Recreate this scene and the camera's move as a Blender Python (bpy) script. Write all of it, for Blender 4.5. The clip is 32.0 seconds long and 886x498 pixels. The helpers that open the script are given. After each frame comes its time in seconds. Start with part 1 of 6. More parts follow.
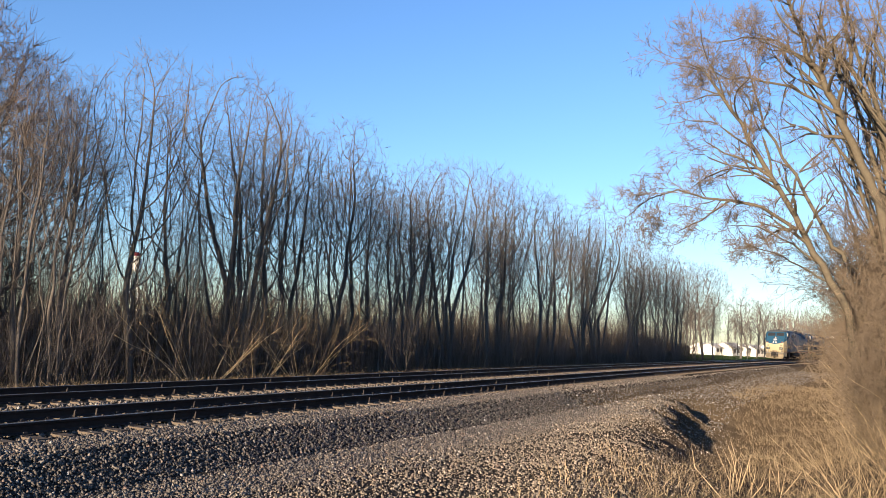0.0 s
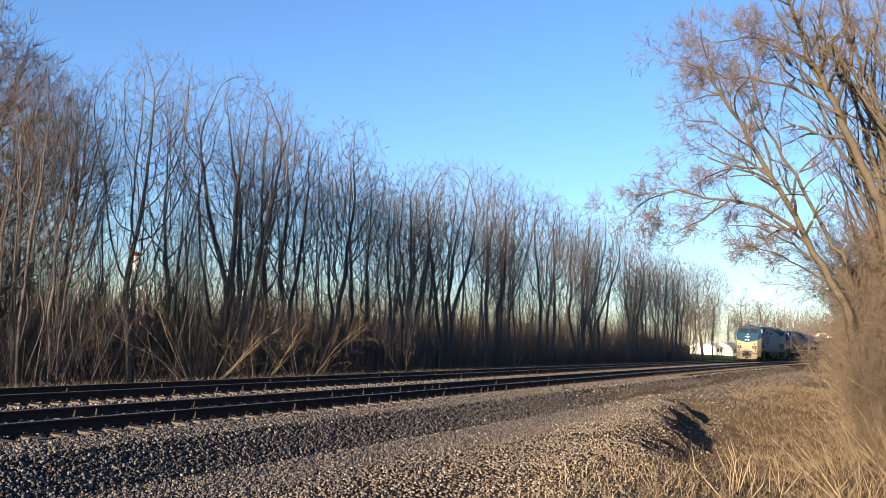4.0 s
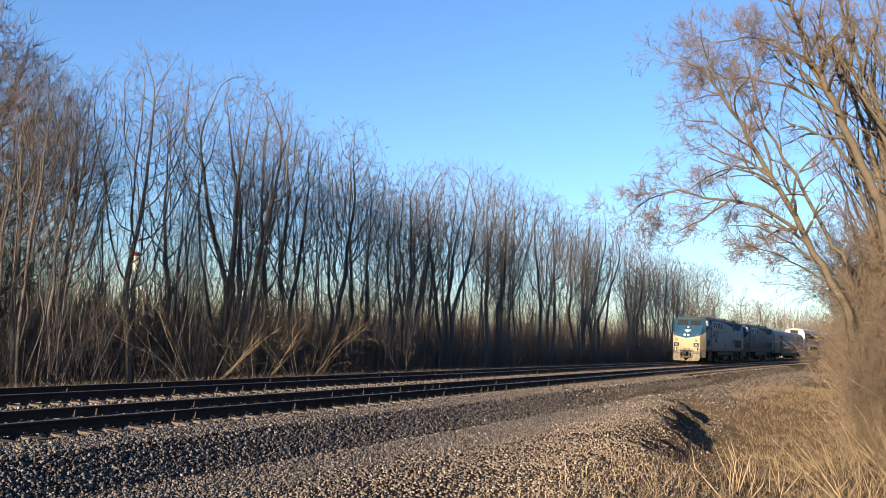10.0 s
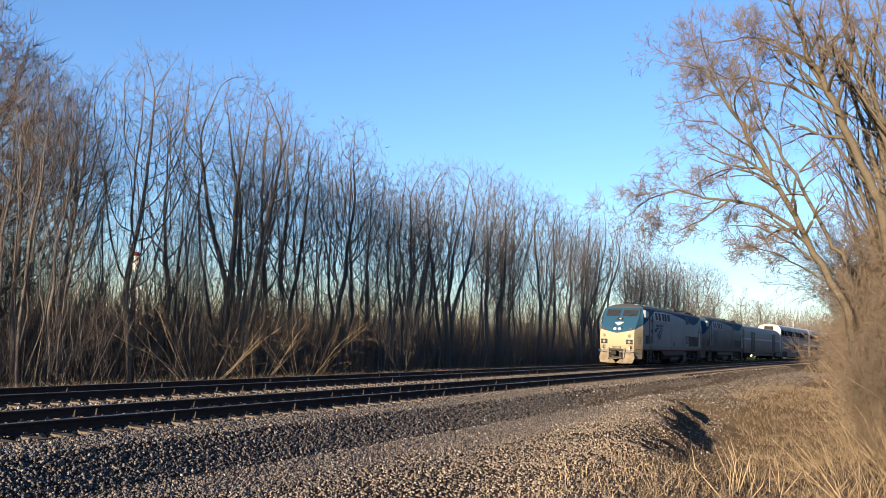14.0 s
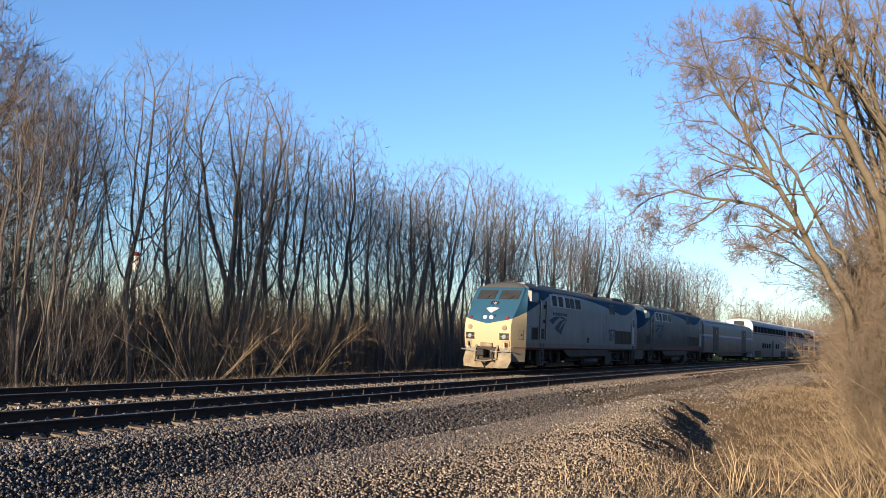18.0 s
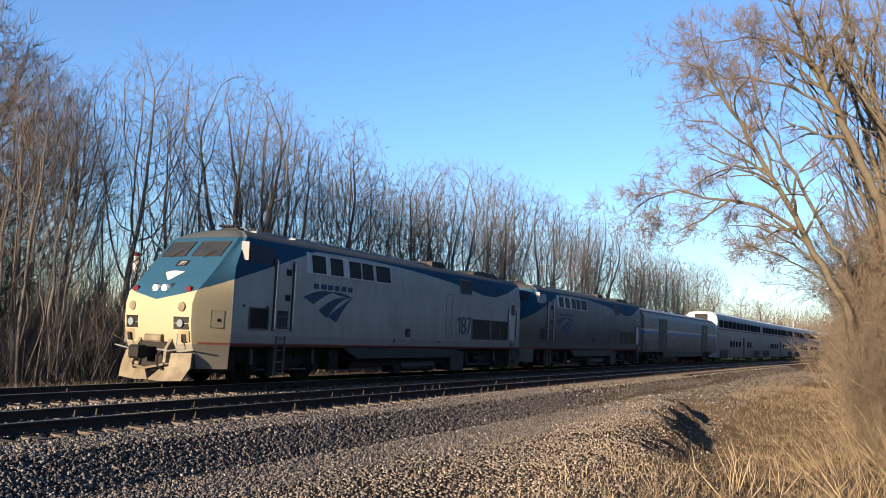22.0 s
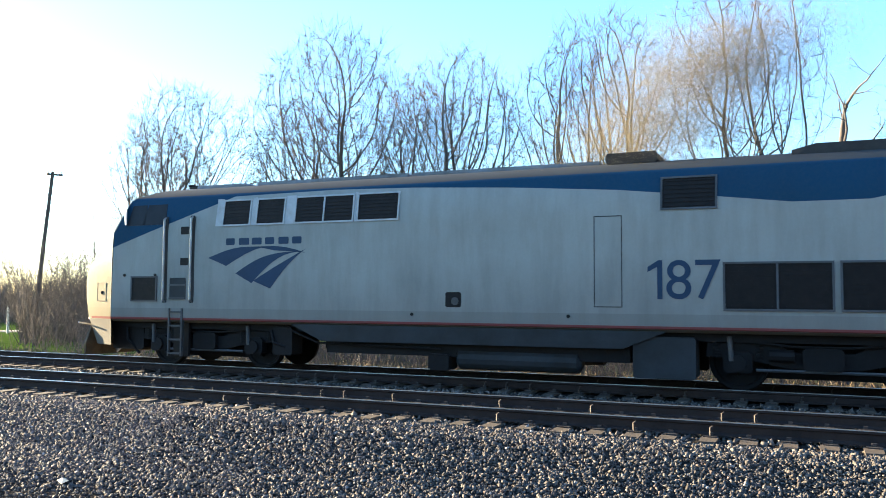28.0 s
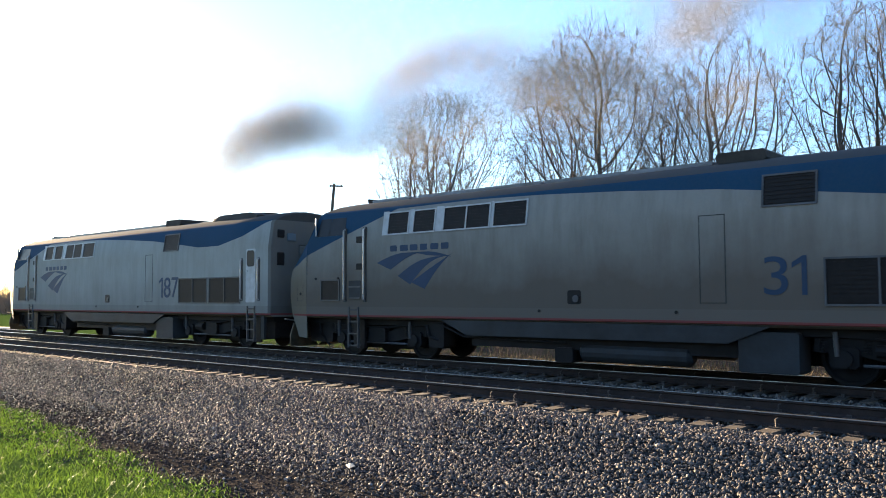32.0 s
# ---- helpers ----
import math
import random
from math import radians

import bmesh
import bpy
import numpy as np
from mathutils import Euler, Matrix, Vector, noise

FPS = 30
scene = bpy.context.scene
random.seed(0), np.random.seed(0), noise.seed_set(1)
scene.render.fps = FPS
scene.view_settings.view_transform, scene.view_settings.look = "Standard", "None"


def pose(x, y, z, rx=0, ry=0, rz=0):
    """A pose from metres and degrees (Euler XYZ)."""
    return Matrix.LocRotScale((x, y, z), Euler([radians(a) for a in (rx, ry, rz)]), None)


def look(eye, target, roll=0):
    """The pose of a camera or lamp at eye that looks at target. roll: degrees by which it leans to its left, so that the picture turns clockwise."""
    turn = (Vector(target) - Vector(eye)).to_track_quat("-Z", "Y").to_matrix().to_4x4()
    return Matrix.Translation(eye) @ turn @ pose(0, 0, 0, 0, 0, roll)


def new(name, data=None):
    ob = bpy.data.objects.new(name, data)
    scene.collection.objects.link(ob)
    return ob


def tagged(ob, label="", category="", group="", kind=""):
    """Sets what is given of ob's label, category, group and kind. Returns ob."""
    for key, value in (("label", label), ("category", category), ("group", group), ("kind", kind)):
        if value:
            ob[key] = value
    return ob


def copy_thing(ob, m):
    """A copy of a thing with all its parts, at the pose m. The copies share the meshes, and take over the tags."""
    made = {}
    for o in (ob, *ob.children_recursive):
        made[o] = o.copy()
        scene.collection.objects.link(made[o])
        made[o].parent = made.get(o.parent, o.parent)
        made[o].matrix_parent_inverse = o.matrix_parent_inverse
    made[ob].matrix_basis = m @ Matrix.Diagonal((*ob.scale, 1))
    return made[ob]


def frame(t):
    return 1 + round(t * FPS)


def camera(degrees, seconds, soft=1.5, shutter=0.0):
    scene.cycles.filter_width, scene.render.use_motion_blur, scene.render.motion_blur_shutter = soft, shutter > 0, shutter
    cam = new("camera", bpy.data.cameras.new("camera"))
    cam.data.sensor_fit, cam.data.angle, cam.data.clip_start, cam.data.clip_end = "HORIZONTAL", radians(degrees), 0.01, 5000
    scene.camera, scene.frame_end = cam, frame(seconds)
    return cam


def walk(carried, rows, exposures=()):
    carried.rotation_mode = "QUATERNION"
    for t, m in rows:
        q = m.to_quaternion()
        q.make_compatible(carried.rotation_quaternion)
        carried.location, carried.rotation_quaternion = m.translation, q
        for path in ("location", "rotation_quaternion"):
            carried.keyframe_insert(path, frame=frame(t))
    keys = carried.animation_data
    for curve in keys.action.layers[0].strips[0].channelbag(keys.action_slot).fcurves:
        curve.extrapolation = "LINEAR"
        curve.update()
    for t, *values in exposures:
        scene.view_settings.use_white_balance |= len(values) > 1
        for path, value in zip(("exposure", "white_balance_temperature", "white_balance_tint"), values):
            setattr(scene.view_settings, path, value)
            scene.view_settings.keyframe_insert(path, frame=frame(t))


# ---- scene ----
# The place: two tracks beside a strip of bare woods. Eye at (0, 0), rail top at z = 0, the train runs towards -x.
EYE_Z = 1.62
cam = camera(56.5, 32.0, soft=0.95, shutter=0.12)
PAN = (
    (22.5, -61.66, 5.87, -2.46),
    (23, -61.03, 5.82, -2.28),
    (23.5, -56.08, 5.52, -2.12),
    (24, -44.71, 4.69, -1.78),
    (24.5, -35.19, 3.62, 0.57),
    (25, -24.81, 3.36, 0.72),
    (25.5, -14.58, 4.37, -0.45),
    (27.5, 20.21, 3.58, -0.48),
    (28, 23.58, 3.44, -0.31),
    (28.5, 28.71, 3.34, -0.06),
    (29, 31.71, 3.39, -0.01),
    (29.5, 34.44, 3.32, 0.06),
    (30, 36.38, 3.28, 0.09),
    (30.5, 37.60, 3.28, 0.09),
    (31, 38.47, 3.26, 0.12),
    (31.5, 40.13, 3.29, 0.19),
    (32, 41.58, 3.32, 0.22),
)
walk(cam, [(0.0, pose(0, 0, EYE_Z, 90 + PAN[0][2], PAN[0][3], PAN[0][1]))]
     + [(t, pose(0, 0, EYE_Z, 90 + p, r, a)) for t, a, p, r in PAN],
     exposures=((0.0, 1.84, 6200, 14), (23.0, 1.84, 6200, 14), (24.0, 2.0, 6300, 14), (25.0, 3.28, 6480, 14), (27.5, 3.3, 6400, 5), (29.5, 3.08, 6480, 5),
                (32.0, 2.88, 6900, 12)))


# ---- light ----
SUN_AZ, SUN_EL = 83.5, 9.5          # degrees to the left of +y, and above the horizon
to_sun = Vector((-math.sin(radians(SUN_AZ)) * math.cos(radians(SUN_EL)),
                 math.cos(radians(SUN_AZ)) * math.cos(radians(SUN_EL)), math.sin(radians(SUN_EL))))
world = bpy.data.worlds.new("world")
scene.world = world
world.use_nodes = True
wt = world.node_tree
sky = wt.nodes.new("ShaderNodeTexSky")
sky.sky_type, sky.sun_disc = "NISHITA", False
sky.sun_elevation, sky.sun_rotation = radians(SUN_EL), radians(-SUN_AZ)
sky.air_density, sky.dust_density, sky.ozone_density = 1.0, 0.35, 2.6
tone = wt.nodes.new("ShaderNodeHueSaturation")
tone.inputs["Saturation"].default_value = 1.05
cool = wt.nodes.new("ShaderNodeVectorMath")
cool.operation, cool.inputs[1].default_value = "MULTIPLY", (0.88, 0.96, 1.12)
wt.links.new(sky.outputs[0], tone.inputs["Color"])
wt.links.new(tone.outputs[0], cool.inputs[0])
wt.links.new(cool.outputs[0], wt.nodes["Background"].inputs[0])
wt.nodes["Background"].inputs[1].default_value = 0.072
sun = new("sun", bpy.data.lights.new("sun", "SUN"))
sun.data.energy, sun.data.angle, sun.data.color = 5.0, radians(0.6), (1.0, 0.78, 0.51)
sun.matrix_world = look((0, 0, 0), -to_sun)


# ---- materials ----
class Nodes:
    """A short hand for a node material."""

    def __init__(self, name, rough=0.7, metal=0.0):
        self.mat = bpy.data.materials.new(name)
        self.mat.use_nodes = True
        self.t = self.mat.node_tree
        self.bsdf = self.t.nodes["Principled BSDF"]
        self.bsdf.inputs["Roughness"].default_value = rough
        self.bsdf.inputs["Metallic"].default_value = metal

    def node(self, kind, **kw):
        n = self.t.nodes.new("ShaderNode" + kind)
        for k, val in kw.items():
            if k in n.inputs:
                self.put(val, n.inputs[k])
        return n

    def put(self, val, socket):
        if isinstance(val, bpy.types.NodeSocket):
            self.t.links.new(val, socket)
        else:
            socket.default_value = val

    def coords(self, which="Object"):
        return self.node("TexCoord").outputs[which]

    def noise(self, scale, detail=4.0, rough=0.6, vec=None):
        n = self.node("TexNoise", Scale=scale, Detail=detail, Roughness=rough)
        self.t.links.new(vec if vec is not None else self.coords(), n.inputs["Vector"])
        return n.outputs["Fac"]

    def ramp(self, fac, stops, mode="LINEAR"):
        n = self.t.nodes.new("ShaderNodeValToRGB")
        n.color_ramp.interpolation = mode
        e = n.color_ramp.elements
        while len(e) < len(stops):
            e.new(0.5)
        for el, (p, c) in zip(e, stops):
            el.position = p
            el.color = (*c, 1) if isinstance(c, tuple) else (c, c, c, 1)
        self.put(fac, n.inputs[0])
        return n.outputs[0]

    def mix(self, fac, a, b, blend="MIX"):
        n = self.t.nodes.new("ShaderNodeMix")
        n.data_type, n.blend_type = "RGBA", blend
        self.put(fac, n.inputs[0])
        for val, s in ((a, n.inputs[6]), (b, n.inputs[7])):
            self.put((*val, 1) if isinstance(val, tuple) else val, s)
        return n.outputs[2]

    def math(self, op, a, b=0.0, c=0.0):
        n = self.t.nodes.new("ShaderNodeMath")
        n.operation = op
        for val, s in zip((a, b, c), n.inputs):
            self.put(val, s)
        return n.outputs[0]

    def color(self, val):
        self.put((*val, 1) if isinstance(val, tuple) else val, self.bsdf.inputs["Base Color"])
        return self

    def rough(self, val):
        self.put(val, self.bsdf.inputs["Roughness"])
        return self

    def bump(self, height, strength=0.4, dist=0.02):
        n = self.node("Bump", Height=height)
        n.inputs["Strength"].default_value, n.inputs["Distance"].default_value = strength, dist
        self.t.links.new(n.outputs[0], self.bsdf.inputs["Normal"])
        return self

    def random(self):
        return self.node("ObjectInfo").outputs["Random"]

    def island(self):
        return self.node("NewGeometry").outputs["Random Per Island"]


def worn(name, base, dark, rough=0.6, metal=0.0, scale=1.5, grain=30.0, bump=0.15, lo=0.35, hi=0.7):
    """Paint, wood or metal with stains at a large and a small scale."""
    m = Nodes(name, rough, metal)
    m.bsdf.inputs["Specular IOR Level"].default_value = 0.5 if metal else 0.18
    big = m.ramp(m.noise(scale), ((lo, 0.0), (hi, 1.0)))
    fine = m.noise(grain, 5.0)
    col = m.mix(big, base, dark)
    m.color(m.mix(m.math("MULTIPLY", fine, 0.5), col, dark))
    m.rough(m.math("MULTIPLY_ADD", fine, 0.25, rough - 0.12))
    m.bump(fine, bump, 0.005)
    return m.mat


MAT = {}
MAT["steel_dark"] = worn("dark_running_gear", (0.012, 0.0115, 0.0115), (0.007, 0.0065, 0.0065), 0.7, 0.0, 2.0)
MAT["rail_side"] = worn("rusty_rail_web", (0.045, 0.030, 0.024), (0.022, 0.016, 0.014), 0.8, 0.0, 3.0)
MAT["rail_top"] = worn("polished_rail_head", (0.36, 0.34, 0.32), (0.2, 0.18, 0.165), 0.32, 0.85, 2.0)
MAT["vent"] = worn("black_vent_mesh", (0.016, 0.013, 0.012), (0.008, 0.007, 0.007), 0.6, 0.0, 6.0)
MAT["rubber"] = worn("black_rubber", (0.012, 0.012, 0.012), (0.02, 0.018, 0.016), 0.8)
MAT["frame_white"] = worn("white_vent_surround", (0.46, 0.47, 0.48), (0.32, 0.32, 0.30), 0.45, 0.0, 4.0)
MAT["handrail"] = worn("bare_metal_handrail", (0.42, 0.43, 0.44), (0.2, 0.2, 0.2), 0.4, 0.7)
MAT["ladder"] = worn("grey_ladder_step", (0.09, 0.094, 0.098), (0.04, 0.04, 0.04), 0.6, 0.2)
MAT["letter"] = worn("dark_blue_lettering", (0.024, 0.05, 0.095), (0.02, 0.04, 0.072), 0.6)
MAT["plow"] = worn("dusty_silver_plow", (0.17, 0.142, 0.098), (0.075, 0.062, 0.044), 0.6, 0.0, 2.5)
MAT["road"] = worn("worn_grey_asphalt", (0.16, 0.155, 0.15), (0.09, 0.088, 0.085), 0.9, 0.0, 0.6)
MAT["cream"] = worn("dirty_cream_bumper", (0.22, 0.18, 0.115), (0.12, 0.095, 0.06), 0.6, 0.0, 2.5)
MAT["roof"] = worn("grey_roof_sheet", (0.20, 0.22, 0.25), (0.09, 0.085, 0.08), 0.5, 0.1, 1.2)
MAT["soot"] = worn("sooty_roof_housing", (0.055, 0.05, 0.045), (0.02, 0.018, 0.016), 0.75)
MAT["skirt"] = worn("grey_blue_skirt", (0.034, 0.04, 0.045), (0.02, 0.02, 0.019), 0.6, 0.0, 1.3)
MAT["white_paint"] = worn("white_logo_paint", (0.40, 0.40, 0.39), (0.28, 0.27, 0.25), 0.5)
MAT["red_lamp"] = worn("red_marker_lens", (0.11, 0.012, 0.016), (0.06, 0.01, 0.012), 0.2)
MAT["end_white"] = worn("white_car_end", (0.72, 0.71, 0.69), (0.5, 0.48, 0.44), 0.4, 0.0, 1.0)
MAT["house_white"] = worn("white_house_siding", (0.75, 0.74, 0.70), (0.6, 0.58, 0.54), 0.8)
MAT["house_roof"] = worn("grey_shingle", (0.38, 0.36, 0.33), (0.26, 0.25, 0.23), 0.9)
MAT["pole"] = worn("weathered_pole_wood", (0.13, 0.10, 0.08), (0.06, 0.05, 0.04), 0.9)
MAT["cabinet"] = worn("galvanised_cabinet", (0.52, 0.54, 0.56), (0.36, 0.37, 0.38), 0.45, 0.3)
MAT["litter"] = worn("pale_litter", (0.62, 0.56, 0.42), (0.4, 0.35, 0.25), 0.8)

m = Nodes("lamp_glow", 0.2)
m.color((0.42, 0.38, 0.36))
m.bsdf.inputs["Emission Color"].default_value = (1.0, 0.90, 0.72, 1)
m.bsdf.inputs["Emission Strength"].default_value = 0.1
MAT["lamp"] = m.mat
m = Nodes("lamp_lens", 0.15)
m.color((0.12, 0.15, 0.17))
MAT["lens"] = m.mat
m = Nodes("dark_window_glass", 0.3)
m.bsdf.inputs["Specular IOR Level"].default_value = 0.08
m.color(m.mix(m.noise(2.0), (0.012, 0.014, 0.018), (0.03, 0.033, 0.038)))
MAT["glass"] = m.mat
m = Nodes("dark_coach_window", 0.8)
m.bsdf.inputs["Specular IOR Level"].default_value = 0.0
m.color(m.mix(m.noise(2.0), (0.014, 0.016, 0.02), (0.035, 0.037, 0.04)))
MAT["coach_glass"] = m.mat


def forward(x):
    """Stretches the cab end of a locomotive."""
    return x + 0.33 * (max(0.0, x - 6.0) / 4) ** 1.3


def livery(name, grime):
    """Silver body with a blue cab, a blue wave along the roof edge and a thin red sill stripe."""
    m = Nodes(name, 0.42, 0.0)
    m.bsdf.inputs["Specular IOR Level"].default_value = 0.03
    sep = m.node("SeparateXYZ")
    m.t.links.new(m.coords(), sep.inputs[0])
    x, y, z = sep.outputs
    edge = m.ramp(m.math("MULTIPLY_ADD", x, 1 / 22, 0.5), [((forward(px) + 11) / 22, (pz / 5)) for px, pz in (
        (-10.1, 4.0), (-9.6, 3.88), (-8.6, 3.56), (-7.3, 3.30), (-6.1, 3.30), (-4.8, 3.46), (-3.1, 3.65), (-1.0, 3.80), (1.0, 3.90),
        (3.0, 3.95), (5.6, 3.92), (5.84, 3.84), (8.95, 2.80), (9.9, 2.42), (10.3, 2.28))])
    # in the middle of the nose the blue dips to a point
    front = m.math("GREATER_THAN", x, forward(9.6))
    dip = m.math("MULTIPLY", front, m.math("MULTIPLY", m.math("SUBTRACT", 1.15, m.math("ABSOLUTE", y)), 0.16))
    blue = m.math("GREATER_THAN", z, m.math("SUBTRACT", m.math("MULTIPLY", edge, 5.0), dip))
    stain = m.ramp(m.noise(0.7, 5.0), ((0.40, 0.0), (0.75, 1.0)))
    fine = m.noise(18.0, 5.0)
    silver = m.mix(stain, (0.318, 0.32, 0.288), (0.27, 0.27, 0.243))
    squash = m.node("Mapping")
    m.t.links.new(m.coords(), squash.inputs[0])
    squash.inputs["Scale"].default_value = (2.2, 1.0, 0.35)
    streak = m.ramp(m.noise(1.6, 6.0, 0.65, squash.outputs[0]), ((0.42, 0.0), (0.78, 1.0)))
    splash = m.ramp(m.math("ADD", m.math("MULTIPLY_ADD", z, -0.42, 1.08 + 0.36 * grime), m.math("MULTIPLY", m.noise(0.9, 5.0), 0.55)), ((0.35, 0.0), (0.95, 1.0)))
    silver = m.mix(m.math("MULTIPLY", streak, 0.35 + 0.25 * grime), silver, (0.135, 0.125, 0.108))
    silver = m.mix(m.math("MULTIPLY", splash, 0.35 + 0.6 * grime), silver, (0.10, 0.08, 0.062))
    silver = m.mix(0.38 * grime, silver, (0.11, 0.097, 0.08))
    low = m.math("MULTIPLY", m.math("LESS_THAN", z, 1.36), 0.35)
    silver = m.mix(low, silver, (0.145, 0.13, 0.11))
    paint = m.mix(stain, (0.005, 0.046, 0.092), (0.007, 0.042, 0.08))
    # nose end mixed to cream: dirt, and the sun's yellow put into the colour
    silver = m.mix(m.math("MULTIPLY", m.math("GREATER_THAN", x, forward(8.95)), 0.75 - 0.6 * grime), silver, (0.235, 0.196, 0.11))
    col = m.mix(blue, silver, paint)
    col = m.mix(m.math("GREATER_THAN", z, 4.0), col, (0.05, 0.058, 0.062))
    # rear end darkened: its shade, facing away from the sun, put into the paint
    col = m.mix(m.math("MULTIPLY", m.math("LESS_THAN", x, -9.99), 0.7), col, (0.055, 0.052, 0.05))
    red = m.math("MULTIPLY", m.math("LESS_THAN", m.math("ABSOLUTE", m.math("SUBTRACT", z, 1.115)), 0.028), m.math("LESS_THAN", x, forward(9.74)))
    col = m.mix(red, col, (0.18, 0.045, 0.042))
    col = m.mix(m.math("LESS_THAN", z, 1.085), col, (0.15, 0.14, 0.115))
    m.color(m.mix(m.math("MULTIPLY", fine, 0.18), col, (0.12, 0.10, 0.085)))
    m.rough(m.math("MULTIPLY_ADD", fine, 0.2, 0.6))
    m.bump(m.noise(0.9, 2.0), 0.12, 0.03)
    return m.mat


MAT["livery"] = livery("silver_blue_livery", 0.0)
MAT["livery_grimy"] = livery("grimy_silver_blue_livery", 1.0)


def ribbed_silver(name, stripes, light=(0.185, 0.18, 0.17), dark=(0.13, 0.124, 0.115)):
    """Bare ribbed metal of a passenger car; stripes: (z from, z to, colour)."""
    m = Nodes(name, 0.6, 0.0)
    sep = m.node("SeparateXYZ")
    m.t.links.new(m.coords(), sep.inputs[0])
    z = sep.outputs[2]
    stain = m.ramp(m.noise(0.8, 5.0), ((0.4, 0.0), (0.8, 1.0)))
    col = m.mix(stain, light, dark)
    for a, b, c in stripes:
        inside = m.math("MULTIPLY", m.math("GREATER_THAN", z, a), m.math("LESS_THAN", z, b))
        col = m.mix(inside, col, c)
    m.color(m.mix(m.math("MULTIPLY", m.noise(15.0), 0.3), col, (0.15, 0.13, 0.11)))
    ribs = m.math("SINE", m.math("MULTIPLY", z, 70.0))
    m.bump(ribs, 0.35, 0.01)
    return m.mat


MAT["baggage"] = ribbed_silver("dull_baggage_silver", ((2.62, 2.74, (0.26, 0.09, 0.075)), (2.46, 2.62, (0.36, 0.35, 0.33)),
                                                       (2.26, 2.46, (0.07, 0.11, 0.26))), (0.155, 0.137, 0.115), (0.105, 0.092, 0.077))
MAT["coach"] = ribbed_silver("coach_silver", ((3.30, 3.36, (0.5, 0.1, 0.08)), (4.18, 4.32, (0.10, 0.13, 0.2))))


def ballast_mat():
    m = Nodes("ballast_stone", 0.75)
    m.bsdf.inputs["Specular IOR Level"].default_value = 0.12
    r = m.island()
    col = m.ramp(r, ((0.0, (0.036, 0.034, 0.032)), (0.4, (0.075, 0.069, 0.063)), (0.7, (0.125, 0.114, 0.101)), (0.88, (0.17, 0.152, 0.132)),
                     (0.94, (0.15, 0.1, 0.078)), (0.98, (0.24, 0.22, 0.195)), (1.0, (0.42, 0.4, 0.37))))
    f = m.noise(25.0, 5.0)
    m.color(m.mix(m.math("MULTIPLY", f, 0.5), col, (0.13, 0.11, 0.095)))
    m.bump(f, 0.5, 0.01)
    return m.mat


MAT["stone"] = ballast_mat()
m = Nodes("trodden_pebble", 0.85)
m.bsdf.inputs["Specular IOR Level"].default_value = 0.0
m.color(m.ramp(m.island(), ((0.0, (0.02, 0.019, 0.018)), (0.6, (0.046, 0.041, 0.037)), (0.93, (0.085, 0.075, 0.064)), (1.0, (0.3, 0.28, 0.24)))))
MAT["pebble"] = m.mat
m = Nodes("brown_fill_stone", 0.8)
m.bsdf.inputs["Specular IOR Level"].default_value = 0.05
m.color(m.ramp(m.island(), ((0.0, (0.085, 0.074, 0.064)), (0.5, (0.16, 0.135, 0.108)), (0.85, (0.22, 0.18, 0.14)), (1.0, (0.34, 0.29, 0.24)))))
MAT["fill_stone"] = m.mat
MAT["tie"] = worn("weathered_tie_wood", (0.115, 0.092, 0.07), (0.05, 0.04, 0.032), 0.9, 0.0, 2.5, 40.0, 0.5)
MAT["plate"] = worn("rusty_tie_plate", (0.08, 0.063, 0.052), (0.035, 0.026, 0.022), 0.7, 0.3)


def ground_mat():
    """Ground cover by the sheet's own cover weights: gravel, green grass, dry grass and bare soil."""
    m = Nodes("ground_cover", 0.95)
    m.bsdf.inputs["Specular IOR Level"].default_value = 0.0
    att = m.t.nodes.new("ShaderNodeAttribute")
    att.attribute_name = "cover"
    sep = m.t.nodes.new("ShaderNodeSeparateColor")
    m.t.links.new(att.outputs["Color"], sep.inputs[0])
    big, mid, fine = m.noise(0.35, 4.0), m.noise(4.0, 6.0), m.noise(28.0, 6.0)
    soil = m.mix(m.ramp(mid, ((0.3, 0.0), (0.7, 1.0))), (0.095, 0.076, 0.058), (0.055, 0.045, 0.036))
    vor = m.node("TexVoronoi", Scale=16.0)
    m.t.links.new(m.coords(), vor.inputs["Vector"])
    grav = m.ramp(vor.outputs["Color"], ((0.1, (0.014, 0.0135, 0.013)), (0.5, (0.03, 0.0275, 0.025)), (0.9, (0.062, 0.054, 0.046))))
    green = m.mix(mid, (0.03, 0.068, 0.012), (0.058, 0.098, 0.02))
    dry = m.mix(mid, (0.17, 0.125, 0.075), (0.105, 0.078, 0.05))
    w = m.math("MULTIPLY_ADD", m.math("SUBTRACT", big, 0.5), 0.7, 0.0)

    def soft(s):
        return m.ramp(m.math("ADD", s, m.math("MULTIPLY", m.math("SUBTRACT", mid, 0.5), 0.8)), ((0.35, 0.0), (0.65, 1.0)))
    col = m.mix(soft(sep.outputs[0]), soil, grav)
    col = m.mix(soft(sep.outputs[2]), col, dry)
    col = m.mix(soft(sep.outputs[1]), col, green)
    m.color(m.mix(m.math("MULTIPLY", fine, 0.28), col, m.mix(big, (0.045, 0.038, 0.032), (0.095, 0.076, 0.058))))
    m.bump(m.math("ADD", fine, m.math("MULTIPLY", vor.outputs["Distance"], 0.8)), 0.7, 0.05)
    return m.mat


MAT["ground"] = ground_mat()


